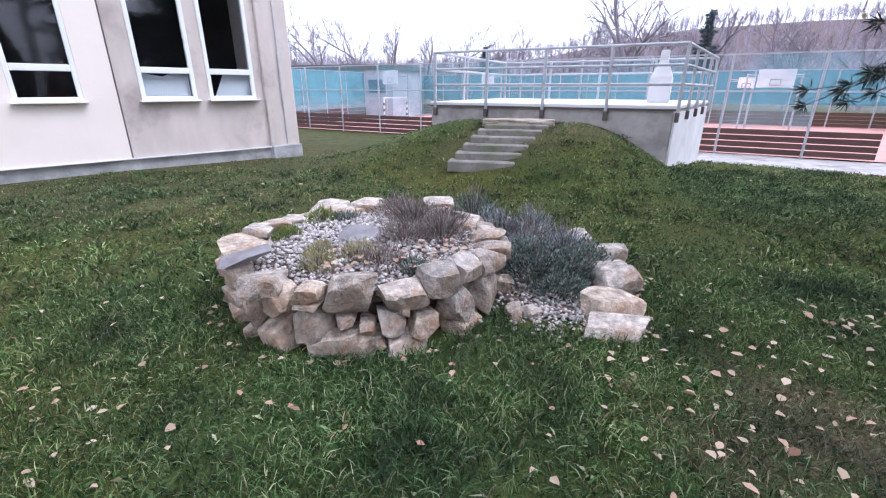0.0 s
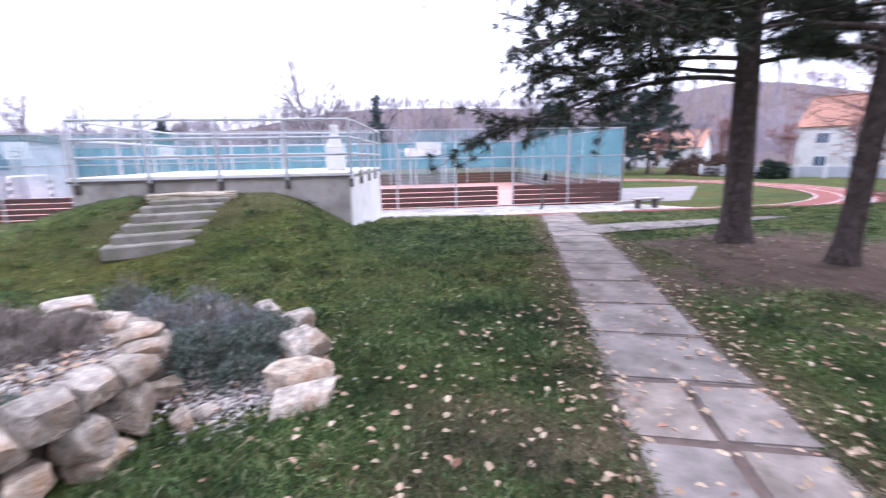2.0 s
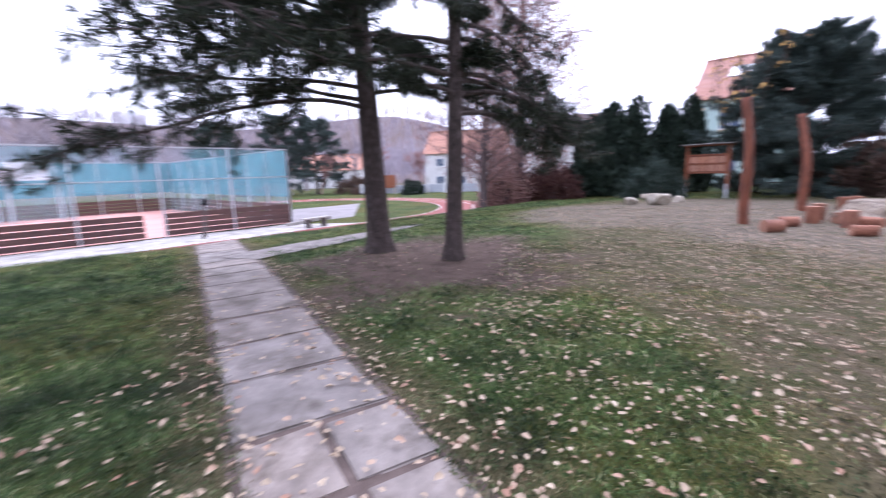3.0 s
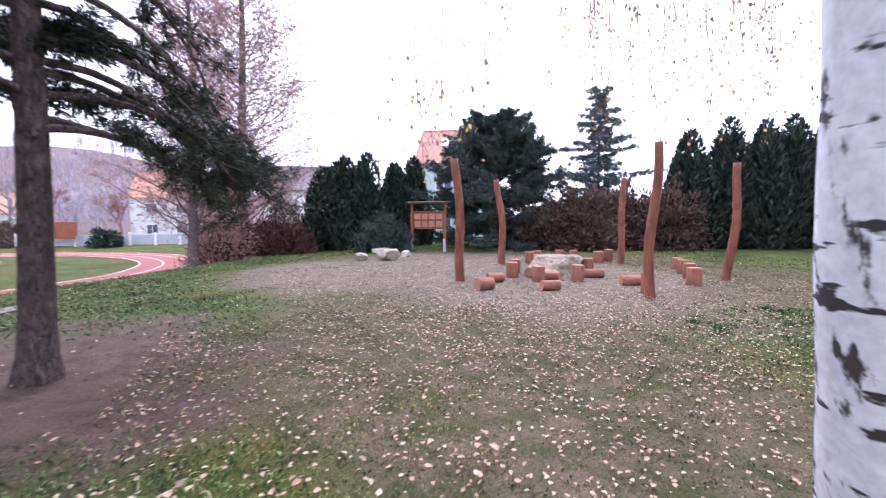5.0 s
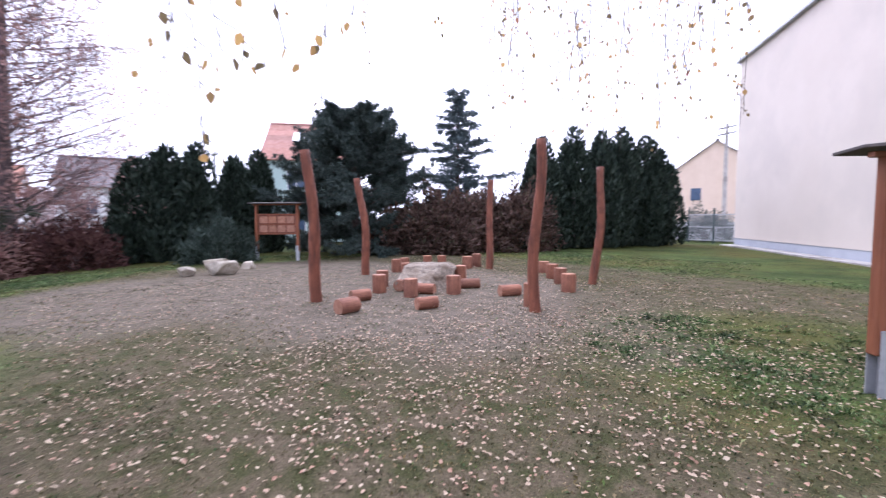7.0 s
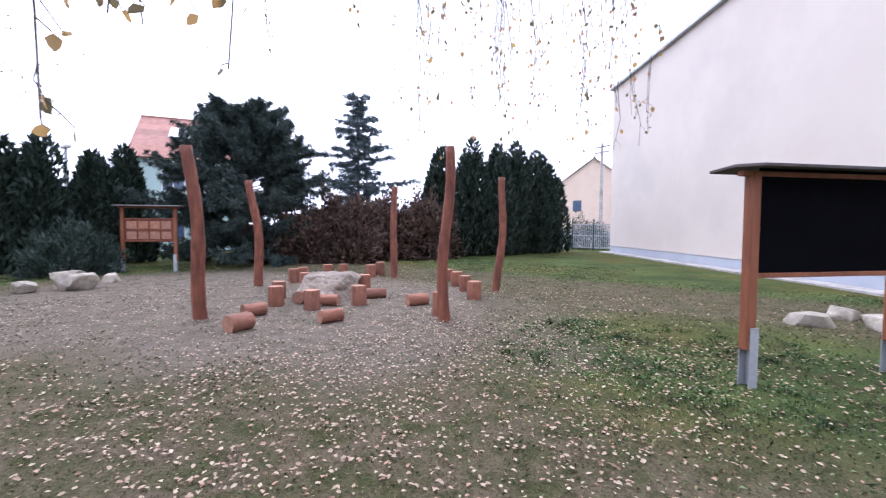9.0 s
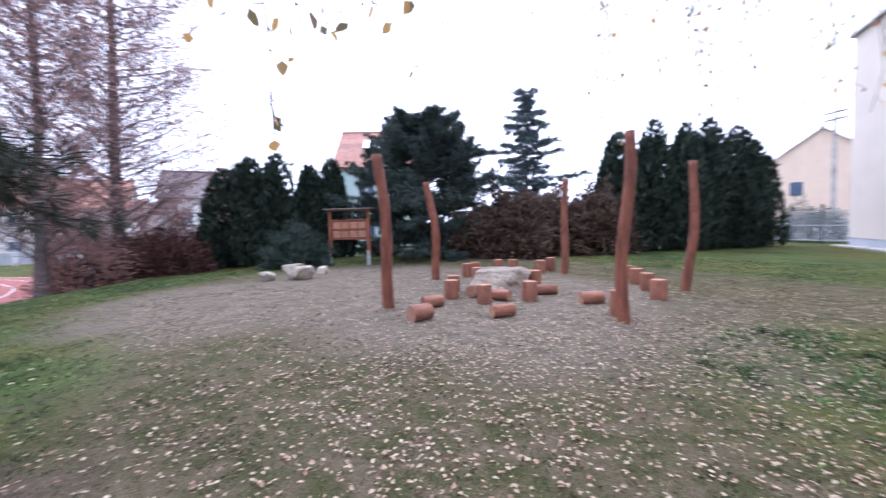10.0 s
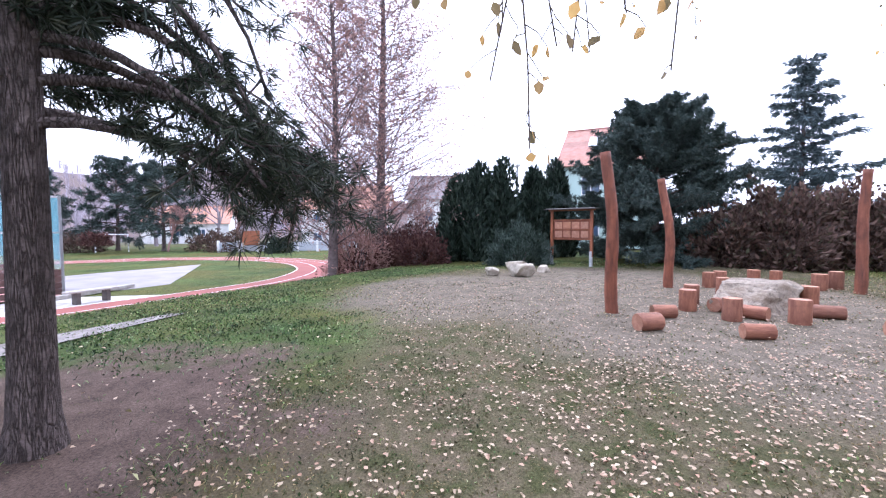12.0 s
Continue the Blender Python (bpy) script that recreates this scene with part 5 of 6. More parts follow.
rg = np.random.default_rng(12)
n = 5600
rr, aa = 0.93 * np.sqrt(rg.uniform(0, 1, n)), rg.uniform(0, 6.283, n)
P = np.stack([SC.x + rr * np.cos(aa), SC.y + rr * np.sin(aa), np.full(n, 0.405) + 0.10 * (1 - (rr / 0.95) ** 2) + rg.uniform(0, 0.025, n)], 1)
n2 = 1800
Q = np.stack([rg.normal(0.85, 0.22, n2), rg.normal(2.85, 0.24, n2), 0.085 + rg.uniform(0, 0.045, n2)], 1)
grav = part("gravel", pebbles("gravel", np.concatenate([P, Q]), 0.016, rg, M_GRAVEL), M_GRAVEL)
tagged(grav, "loose pale gravel filling the rockery", "gravel", kind="stuff")
bm = bmesh.new()
bmesh.ops.create_uvsphere(bm, u_segments=32, v_segments=12, radius=1, matrix=Matrix.Translation((SC.x, SC.y, 0.38)) @ Matrix.Diagonal((0.94, 0.94, 0.115, 1)))
part("earth_top", bm, M_DIRT, spiral)

# herbs on the rockery
M_LAVDRY = leaf_mat("dry_lavender", [(0, (0.08, 0.065, 0.055)), (0.6, (0.24, 0.205, 0.18)), (1, (0.42, 0.37, 0.33))], 0.8, 0.15)
M_LAVGREY = leaf_mat("grey_lavender", [(0, (0.10, 0.125, 0.115)), (0.6, (0.27, 0.305, 0.31)), (1, (0.48, 0.51, 0.55))], 0.75, 0.15)
M_SAGE = leaf_mat("sage_leaf", [(0, (0.045, 0.065, 0.05)), (0.7, (0.17, 0.21, 0.175)), (1, (0.36, 0.41, 0.37))], 0.7, 0.15)
M_SEDUM = leaf_mat("bright_sedum", [(0, (0.09, 0.14, 0.03)), (1, (0.22, 0.27, 0.07))], 0.6, 0.2)
M_STRAW = leaf_mat("straw_grass", [(0, (0.20, 0.19, 0.09)), (1, (0.42, 0.38, 0.22))], 0.7, 0.2)


def herb(name, label, x, y, z, size, n, leaf, width, material, seed, up=1.0, spike=0):
    rng = np.random.default_rng(seed)
    t = thing(name, label, "plant", (x, y, z))
    P, D = bush_points(rng, n, size, 4)
    D = D * 0.6 + rng.normal(0, 0.35, (n, 3))
    D[:, 2] += up
    V, F = slivers(P * 0.92, D, leaf * rng.uniform(0.6, 1.3, n), width * rng.uniform(0.7, 1.3, n), rng)
    part("foliage", mesh_of("foliage", V, F, material), material, t)
    stems = []
    for i in range(36 + spike):
        a, s = rng.uniform(0, 6.28), rng.uniform(0.1, 0.9)
        e = np.array((math.cos(a) * s * size[0], math.sin(a) * s * size[1], size[2] * (1.0 if i < 36 else 1.35) * (1 - 0.35 * s)))
        stems.append((np.array([e * (0.25, 0.25, 0.0), e * (0.6, 0.6, 0.6), e]), (0.005, 0.004, 0.0025)))
    V, F = tubes(stems, 4)
    part("stem", mesh_of("stem", V, F, M_LAVDRY), M_LAVDRY, t)
    return t


def clumps(name, label, z, leaf, width, material, seed, spike, spots):
    for i, (x, y, r, h, n) in enumerate(spots):
        herb(name, label, x, y, z, (r, r * 0.9, h), n, leaf, width, material, seed + i, 0.55, spike)


clumps("lavender_plant", "dry brown lavender clump on the gravel", 0.46, 0.05, 0.0045, M_LAVDRY, 31, 26,
       ((-0.30, 3.12, 0.24, 0.15, 1500), (0.0, 3.22, 0.26, 0.19, 1800), (-0.22, 3.55, 0.28, 0.22, 1900), (-0.35, 3.9, 0.26, 0.2, 1500), (0.08, 3.55, 0.2, 0.15, 1100)))
clumps("lavender_plant", "grey flowering lavender bush beside the rockery", 0.1, 0.05, 0.006, M_LAVGREY, 41, 30,
       ((0.62, 3.95, 0.30, 0.36, 2600), (0.9, 3.8, 0.30, 0.40, 2600), (1.12, 3.5, 0.28, 0.33, 2400), (0.72, 3.5, 0.26, 0.32, 2200)))
clumps("sage_plant", "low grey-green sage bush beside the rockery", 0.1, 0.035, 0.013, M_SAGE, 51, 0,
       ((0.74, 3.14, 0.30, 0.38, 3200), (0.99, 3.08, 0.27, 0.33, 2700), (1.18, 3.22, 0.24, 0.29, 2200), (0.88, 2.86, 0.2, 0.2, 1400)))
herb("sage_plant", "leggy green herb behind the rockery stones", 0.45, 4.7, 0.06, (0.36, 0.3, 0.44), 1500, 0.05, 0.012, M_SAGE, 38, 0.6, 20)
for i, (x, y, s, mt) in enumerate(((-1.03, 3.78, 0.16, M_SEDUM), (-1.23, 3.35, 0.11, M_SEDUM), (-0.82, 3.74, 0.13, M_SAGE), (-0.86, 2.69, 0.14, M_STRAW), (-0.62, 2.80, 0.16, M_STRAW), (-0.9, 2.9, 0.12, M_STRAW), (-0.45, 2.72, 0.18, M_LAVDRY), (-0.2, 2.6, 0.1, M_SAGE))):
    herb("rock_plant", ("small bright green sedum cushion" if mt is M_SEDUM else "small pale tuft of rock garden plant") + " in gravel", x, y, 0.44, (s, s, s * 0.8), 420, 0.05, 0.008, mt, 400 + i, 1.2)

# ---- birch ----
def birch_material():
    m = bpy.data.materials.new("birch_bark")
    m.use_nodes = True
    nt = m.node_tree
    p = nt.nodes["Principled BSDF"]
    geo = nt.nodes.new("ShaderNodeNewGeometry").outputs["Position"]
    fine = noise_out(nt, geo, 30, 4)
    white = mixed(nt, mapped(nt, fine, 0.35, 0.7), (0.58, 0.57, 0.60), (0.76, 0.76, 0.78))
    # short dark marks lying across the trunk
    marks = noise_out(nt, geo, 1.0, 3, 0.55, (5, 5, 17))
    white = mixed(nt, mapped(nt, marks, 0.595, 0.63), white, (0.035, 0.03, 0.03))
    # cracked dark bark that thickens downwards
    sep = nt.nodes.new("ShaderNodeSeparateXYZ")
    nt.links.new(geo, sep.inputs[0])
    crack = noise_out(nt, geo, 1.0, 5, 0.6, (13, 13, 5.5))
    low = mapped(nt, sep.outputs["Z"], 0.0, 1.7, 0.17, -0.09)
    add = nt.nodes.new("ShaderNodeMath")
    nt.links.new(crack, add.inputs[0])
    nt.links.new(low, add.inputs[1])
    white = mixed(nt, mapped(nt, add.outputs[0], 0.55, 0.61), white, (0.05, 0.042, 0.04))
    nt.links.new(white, p.inputs["Base Color"])
    p.inputs["Roughness"].default_value = 0.8
    b = nt.nodes.new("ShaderNodeBump")
    b.inputs["Strength"].default_value, b.inputs["Distance"].default_value = 0.6, 0.02
    nt.links.new(add.outputs[0], b.inputs["Height"])
    nt.links.new(b.outputs[0], p.inputs["Normal"])
    return m


M_BIRCH = birch_material()
M_BIRCHTWIG = mat("dark_birch_twig", (0.06, 0.045, 0.04), (0.13, 0.10, 0.085), 5, 30, 0.9, 0.0, world_space=True)
M_BIRCHLEAF = leaf_mat("birch_leaf", [(0, (0.14, 0.12, 0.06)), (0.3, (0.26, 0.19, 0.10)), (0.45, (0.52, 0.32, 0.12)), (0.8, (0.66, 0.42, 0.15)), (1, (0.50, 0.25, 0.16))], 0.6, 0.5)
BX, BY = 3.42, -3.05
birch = thing("birch_tree", "leaning white birch with black-cracked bark and hanging twigs", "tree", (BX, BY, 0))
rb = np.random.default_rng(77)
pts, rad = [], []
for i in range(48):
    z = i * 0.17
    lean = (1 - math.exp(-z / 1.6)) / 0.695
    pts.append((-0.18 * lean, 0.67 * lean, z - 0.05))
    rad.append((0.178 - 0.013 * z) * (1 + 0.45 * math.exp(-z / 0.16)) * (1 + 0.02 * math.sin(z * 9)))
pts = np.array(pts)
V, F = tubes([(pts, rad)], 24)
trunk = part("trunk", mesh_of("trunk", V, F, M_BIRCH, True), M_BIRCH, birch, "white papery bark with black cracks")
bm = cyl(bmesh.new(), 0.05, 0.042, (0, 0, 0), (0, 0, 0.07), 14)
stub = part("cut_stub", bm, M_BARK, birch, "dark grey sawn branch stub")
stub.matrix_basis = Matrix.Translation((-0.26, 0.70, 1.80)) @ Vector((-0.75, 0.6, 0.15)).to_track_quat("Z", "Y").to_matrix().to_4x4()


def hang(x, y, z_low, z_top, n_leaf, seed, tw, lv, start=0.45, thick=1.0):
    """One hanging twig with side twigs and leaves, in the tree's own space."""
    rng = np.random.default_rng(seed)
    n = 12
    zs = np.linspace(z_top, z_low, n)
    w = np.cumsum(rng.normal(0, 0.026, (n, 2)), axis=0)
    p = np.stack([x - BX + w[:, 0], y - BY + w[:, 1], zs], 1)
    p[:, :2] -= w[-1]
    tw.append((p, thick * np.linspace(0.0055, 0.0026, n)))
    for i in range(n_leaf):
        t = rng.uniform(start, 1.0) * (n - 1.001)
        a = int(t)
        q = p[a] + (p[a + 1] - p[a]) * (t - a)
        d = np.array((rng.normal(0, 0.7), rng.normal(0, 0.7), -0.8))
        d /= np.linalg.norm(d)
        e = q + d * rng.uniform(0.03, 0.09)
        tw.append((np.array([q, (q + e) / 2 + rng.normal(0, 0.004, 3), e]), (0.002, 0.0017, 0.0014)))
        lv.append(e)


tw, lv, limbs = [], [], []
NEAR = [(5.69, -2.13, 2.02, 14), (5.69, -2.23, 1.86, 18), (5.67, -2.29, 2.1, 12), (5.7, -2.48, 2.2, 8), (5.7, -2.6, 2.06, 9), (5.85, -2.0, 2.3, 6), (6.2, -2.6, 2.3, 8), (5.55, -2.7, 2.4, 8), (6.0, -2.9, 2.5, 8), (5.75, -2.36, 2.12, 8), (5.78, -2.18, 2.2, 6)]
for i, (x, y, zl, c) in enumerate(NEAR):
    hang(x, y, zl, 4.35, c, 500 + i, tw, lv, 0.72)
for i in range(110):
    a, s = math.radians(-46 - 29 * rb.uniform(0, 1)), 2.7 + 2.9 * rb.uniform(0, 1)
    hang(4.2 + s * math.cos(a), -1.9 + s * math.sin(a), 1.75 + s * 0.12 + 1.25 * rb.uniform(0, 1) ** 1.3, 4.9, 10, 600 + i, tw, lv, 0.3, 0.75)
for i in range(16):
    hang(6.2 + 2.4 * rb.uniform(0, 1), -3.2 - 1.3 * rb.uniform(0, 1), 3.0 + 0.8 * rb.uniform(0, 1), 4.9, 8, 700 + i, tw, lv)
for i, (x, y, zl) in enumerate(((1.55, 2.05, 1.98), (1.72, 2.0, 2.25), (1.9, 2.1, 1.95), (2.2, 2.5, 2.4), (1.3, 2.4, 2.5))):
    hang(x, y, zl, 4.6, 5, 800 + i, tw, lv)
for tgt in ((5.4, -2.2, 4.4), (6.6, -2.7, 4.5), (5.6, -5.2, 4.9), (7.0, -6.2, 5.0), (7.8, -4.0, 5.0), (6.2, -6.6, 5.0), (1.6, 2.2, 4.7), (2.4, 2.7, 4.8)):
    st = pts[26] if tgt[1] < 0 else pts[30]
    e = np.array(tgt) - (BX, BY, 0)
    m = (st + e) / 2 + (0, 0, 0.9)
    curve = np.array([(1 - t) ** 2 * st + 2 * t * (1 - t) * m + t * t * e for t in np.linspace(0, 1, 14)])
    limbs.append((curve, np.linspace(0.045, 0.008, 14)))
    for j in range(7):
        s = curve[5 + j] if 5 + j < 14 else curve[-1]
        limbs.append((bough(s, (rb.normal(), rb.normal(), 0.1), 1.4, 7, 0.12, 0.1, rb), np.linspace(0.012, 0.003, 8)))
V, F = tubes(limbs, 6)
part("limb", mesh_of("limb", V, F, M_BIRCHTWIG), M_BIRCHTWIG, birch)
V, F = tubes(tw, 3)
part("hanging_twig", mesh_of("hanging_twig", V, F, M_BIRCHTWIG), M_BIRCHTWIG, birch, "thin drooping dark twigs")


def leaves_at(P, D, size, rng):
    """Pointed oval leaves, two folded halves each."""
    n = len(P)
    D = D / np.linalg.norm(D, axis=1, keepdims=True)
    S = np.cross(D, rng.normal(size=(n, 3)))
    S /= np.linalg.norm(S, axis=1, keepdims=True)
    N = np.cross(D, S)
    L = (size * rng.uniform(0.75, 1.25, n))[:, None]
    a, b = P + D * L * 0.35, P + D * L * 0.75
    V = np.stack([P, a + S * L * 0.36 + N * L * 0.08, b + S * L * 0.24 + N * L * 0.06, P + D * L, b - S * L * 0.24 + N * L * 0.06, a - S * L * 0.36 + N * L * 0.08], 1).reshape(-1, 3)
    i = 6 * np.arange(n)[:, None]
    F = np.concatenate([i + [[0, 1, 2, 3]], i + [[0, 3, 4, 5]]])
    return V, F


LP = np.array(lv)
D = rb.normal(0, 0.45, LP.shape)
D[:, 2] -= 1
V, F = leaves_at(LP, D, 0.036, rb)
tagged(part("leaf_scatter", mesh_of("leaf_scatter", V, F, M_BIRCHLEAF), M_BIRCHLEAF, birch, "last yellow and brown leaves"), kind="stuff")

# ---- houses beyond the garden ----
def gable_house(name, label, origin, ang, w, d, eave, ridge, wall, roof, windows, over=0.45, solar=None, tiles=True):
    """Front along local x from 0 to w at y = 0, depth towards +y; ridge along x."""
    x, y = origin
    z = float(height(x, y)) - 0.3
    t = thing(name, label, "house", (x, y, z), ang)
    bm = bmesh.new()
    v = [bm.verts.new(p) for p in ((0, 0, 0), (w, 0, 0), (w, d, 0), (0, d, 0), (0, 0, eave), (w, 0, eave), (w, d, eave), (0, d, eave), (0, d / 2, ridge), (w, d / 2, ridge))]
    for f in ((0, 1, 5, 4), (2, 3, 7, 6), (1, 2, 6, 9, 5), (3, 0, 4, 8, 7), (4, 5, 9, 8), (6, 7, 8, 9), (3, 2, 1, 0)):
        bm.faces.new([v[i] for i in f])
    bmesh.ops.recalc_face_normals(bm, faces=bm.faces)
    part("wall", bm, wall, t)
    slope = math.atan2(ridge - eave, d / 2)
    run = math.hypot(ridge - eave, d / 2) + over
    rows = 14 if tiles else 1
    for side in (-1, 1):
        for k in range(rows):
            a0, a1 = k / rows * run, (k + 1) / rows * run + (0.05 if tiles else 0)
            m = (a0 + a1) / 2
            cy = d / 2 + side * math.cos(slope) * m
            cz = ridge - math.sin(slope) * m + 0.09 + (0.02 if tiles else 0)
            if k == 0:
                mid = run / 2
                rf = part("roof", box(bmesh.new(), (w + 0.56, run, 0.06), at(w / 2, d / 2 + side * math.cos(slope) * mid, ridge - math.sin(slope) * mid + 0.05, 0, math.degrees(-side * slope))), roof, t)
            if tiles:
                part("course", box(bmesh.new(), (w + 0.6, a1 - a0, 0.06), at(w / 2, cy, cz, 0, math.degrees(-side * slope) - side * 2)), roof, rf)
    part("ridge_cap", box(bmesh.new(), (w + 0.6, 0.25, 0.12), at(w / 2, d / 2, ridge + 0.14), 0.03), roof, t)
    for wx, wz, ww, wh in windows:
        wd = part("window", box(bmesh.new(), (ww, 0.08, wh), at(wx, -0.01, wz), 0.01), M_WHITE, t)
        pn = part("pane", boxes(((ww / 2 - 0.1, 0.03, wh - 0.16), at(wx - ww / 4 + 0.01, -0.05, wz)), ((ww / 2 - 0.1, 0.03, wh - 0.16), at(wx + ww / 4 - 0.01, -0.05, wz))), M_SOLAR, wd)
    if solar:
        for k in range(solar[2]):
            m = run * 0.42
            part("solar_panel", box(bmesh.new(), (0.95, 1.5, 0.06), at(solar[0] + k * 1.0, d / 2 - math.cos(slope) * m, ridge - math.sin(slope) * m + 0.22, 0, math.degrees(slope))), M_SOLAR, t, "blue-grey solar panel")
    return t


gable_house("green_house", "pale green house with red tiled roof and solar panels", (36.4, -13.3), -121, 6.6, 9.0, 6.5, 9.7, M_MINT, M_ROOFTILE, [(2.2, 4.9, 1.3, 1.4), (5.0, 4.9, 1.1, 1.4), (2.2, 1.8, 1.2, 1.3)], solar=(2.2, 0, 3))
yellow = gable_house("yellow_house", "pale yellow house with a brown roof behind the gate", (13.2, -51.5), -78, 12.0, 11.0, 5.4, 9.4, M_YELLOWWALL, M_BROWNROOF, [(2.0, 4.2, 1.0, 1.3), (5.0, 4.2, 1.0, 1.3)], tiles=False)
for wy in (3.2, 7.2, 9.2):
    part("gable_window", box(bmesh.new(), (0.08, 0.9, 1.2), at(-0.02, wy, 4.3), 0.01), M_SOLAR, yellow)
M_ORANGEROOF = mat("orange_roof", (0.38, 0.19, 0.13), (0.48, 0.25, 0.18), 2, 40, 0.8, 0.15)
gable_house("white_house", "white house with an orange roof beyond the track", (72, 14), -95, 13, 9, 6.0, 9.5, M_WHITEWALL, M_ORANGEROOF, [(2.5, 4.4, 1.3, 1.3), (6, 4.4, 1.3, 1.3), (9.5, 4.4, 1.3, 1.3), (2.5, 1.6, 1.3, 1.3), (6, 1.6, 1.3, 1.3)], tiles=False)
gable_house("white_house", "low white house among far trees", (84, 44), -80, 14, 9, 4.0, 7.0, M_WHITEWALL, M_ORANGEROOF, [(2.5, 2.2, 1.3, 1.3), (6, 2.2, 1.3, 1.3), (9.5, 2.2, 1.3, 1.3)], tiles=False)
gable_house("grey_house", "pale house behind the bare trees", (58, -2), -100, 11, 9, 6.5, 9.5, M_WHITEWALL, M_BROWNROOF, [(2.5, 4.4, 1.3, 1.3), (6, 4.4, 1.3, 1.3)], tiles=False)
# flat-roofed pavilion behind the court
pav = thing("pavilion", "low flat-roofed blue-grey pavilion behind the court", "building", (-9.0, 44.0, -1.2), -20)
part("wall", box(bmesh.new(), (15, 8, 4.4), at(0, 4, 2.2)), M_GREYPAINT, pav)
part("roof", box(bmesh.new(), (15.6, 8.6, 0.45), at(0, 4, 4.6), 0.03), M_ROOFFELT, pav)
for k in range(5):
    part("window", box(bmesh.new(), (1.6, 0.08, 1.1), at(-6 + k * 3, -0.02, 3.0), 0.02), M_SOLAR, pav)

# ---- gate and fence by the wall ----
gate = thing("metal_gate", "grey mesh gate with dark green posts", "gate", (13.4, -33.2, 0), -20)
for px in (-1.6, 0.2, 2.0):
    part("post", box(bmesh.new(), (0.09, 0.09, 2.3), at(px, 0, 1.15), 0.01), M_GALVGATE, gate)
for a, b in ((-1.6, 0.2), (0.2, 2.0)):
    for z in (0.25, 1.1, 1.9):
        part("rail", box(bmesh.new(), (b - a - 0.1, 0.05, 0.06), at((a + b) / 2, 0, z)), M_STEEL, gate)
    for k in range(11):
        part("bar", box(bmesh.new(), (0.03, 0.03, 1.7), at(a + 0.1 + k * (b - a - 0.2) / 10, 0, 1.08)), M_STEEL, gate)
lane = part("pavement_lane", box(bmesh.new(), (16, 9, 0.1), at(18, -42, 0.06, -20)), M_CONCRETE)
tagged(lane, "pale concrete lane behind the gate", "pavement", kind="structure")
far_fence = thing("garden_fence", "low white panel fence along the lane", "fence", (18, -39.5, 0.05), -20)
for k in range(7):
    part("fence_panel", box(bmesh.new(), (1.9, 0.06, 1.3), at(-6 + k * 2, 0, 0.7), 0.01), M_STEEL, far_fence)
    part("post", box(bmesh.new(), (0.1, 0.1, 1.5), at(-7 + k * 2, 0, 0.75), 0.01), M_STEEL, far_fence)
pole = thing("utility_pole", "grey concrete utility pole with insulators", "utility pole", (15.9, -43.5, 0))
part("shaft", cyl(bmesh.new(), 0.19, 0.12, (0, 0, 0), (0, 0, 9.4), 12), M_CONCRETE, pole)
for z in (9.1, 8.6):
    part("cross_arm", box(bmesh.new(), (1.7, 0.09, 0.09), at(0, 0, z, -25)), M_ROOFFELT, pole)
shrub("garden_bush", 14.8, -35.5, (1.5, 1.4, 2.4), 141, M_FARNEEDLE, "clipped blue-green bush near the gate", 4000, 0.2, 0.05)

# ---- court furniture ----
def hoop(x, y, ang, w, h, z):
    t = thing("basketball_hoop", "white basketball backboard on a grey steel frame", "basketball hoop", (x, y, CZ + 0.06), ang)
    part("backboard", box(bmesh.new(), (w, 0.05, h), at(0, 0, z), 0.01), M_WHITE, t)
    part("mark", boxes(((0.5, 0.01, 0.03), at(0, -0.03, z - 0.05)), ((0.5, 0.01, 0.03), at(0, -0.03, z - 0.35)), ((0.03, 0.01, 0.3), at(-0.25, -0.03, z - 0.2)), ((0.03, 0.01, 0.3), at(0.25, -0.03, z - 0.2))), M_ROOFFELT, t)
    for s in (-1, 1):
        part("post", box(bmesh.new(), (0.1, 0.1, z + 0.3), at(s * w * 0.75, 0.9, (z + 0.3) / 2)), M_STEEL, t)
        part("arm", cyl(bmesh.new(), 0.03, 0.03, (s * w * 0.75, 0.9, z + 0.25), (s * w * 0.4, 0.03, z + 0.15), 8), M_STEEL, t)
    part("cross_bar", box(bmesh.new(), (w * 1.5, 0.06, 0.06), at(0, 0.9, z + 0.1)), M_STEEL, t)
    V, F = tubes([(np.array([(0.23 * math.cos(a), -0.28 + 0.23 * math.sin(a), z - 0.4) for a in np.linspace(0, 6.2832, 17)]), [0.012] * 17)], 5)
    part("ring", mesh_of("ring", V, F, M_ORANGEROOF), M_ORANGEROOF, t)


CANG = math.degrees(math.atan2(-CU.y, -CU.x))
hoop(21.0, 25.9, CANG, 1.8, 1.0, 3.23)
hoop(22.4, 30.1, CANG + 15, 1.0, 0.68, 3.05)
hoop(-2.0, 38.5, CANG, 1.5, 1.05, 3.5)
hoop(6.0, 38.0, CANG, 1.1, 0.8, 3.4)


def goal(x, y, ang, w, h, label):
    t = thing("goal", label, "goal", (x, y, CZ + 0.06), ang)
    for s in (-1, 1):
        part("post", box(bmesh.new(), (0.09, 0.09, h), at(s * w / 2, 0, h / 2)), M_WHITE, t)
        for k in range(4):
            part("stripe", box(bmesh.new(), (0.096, 0.096, 0.2), at(s * w / 2, 0, 0.3 + k * 0.42)), M_ROOFFELT, t)
        part("stay", cyl(bmesh.new(), 0.02, 0.02, (s * w / 2, 0, h), (s * w / 2, 0.9, 0), 6), M_STEEL, t)
    part("crossbar", box(bmesh.new(), (w, 0.09, 0.09), at(0, 0, h)), M_WHITE, t)


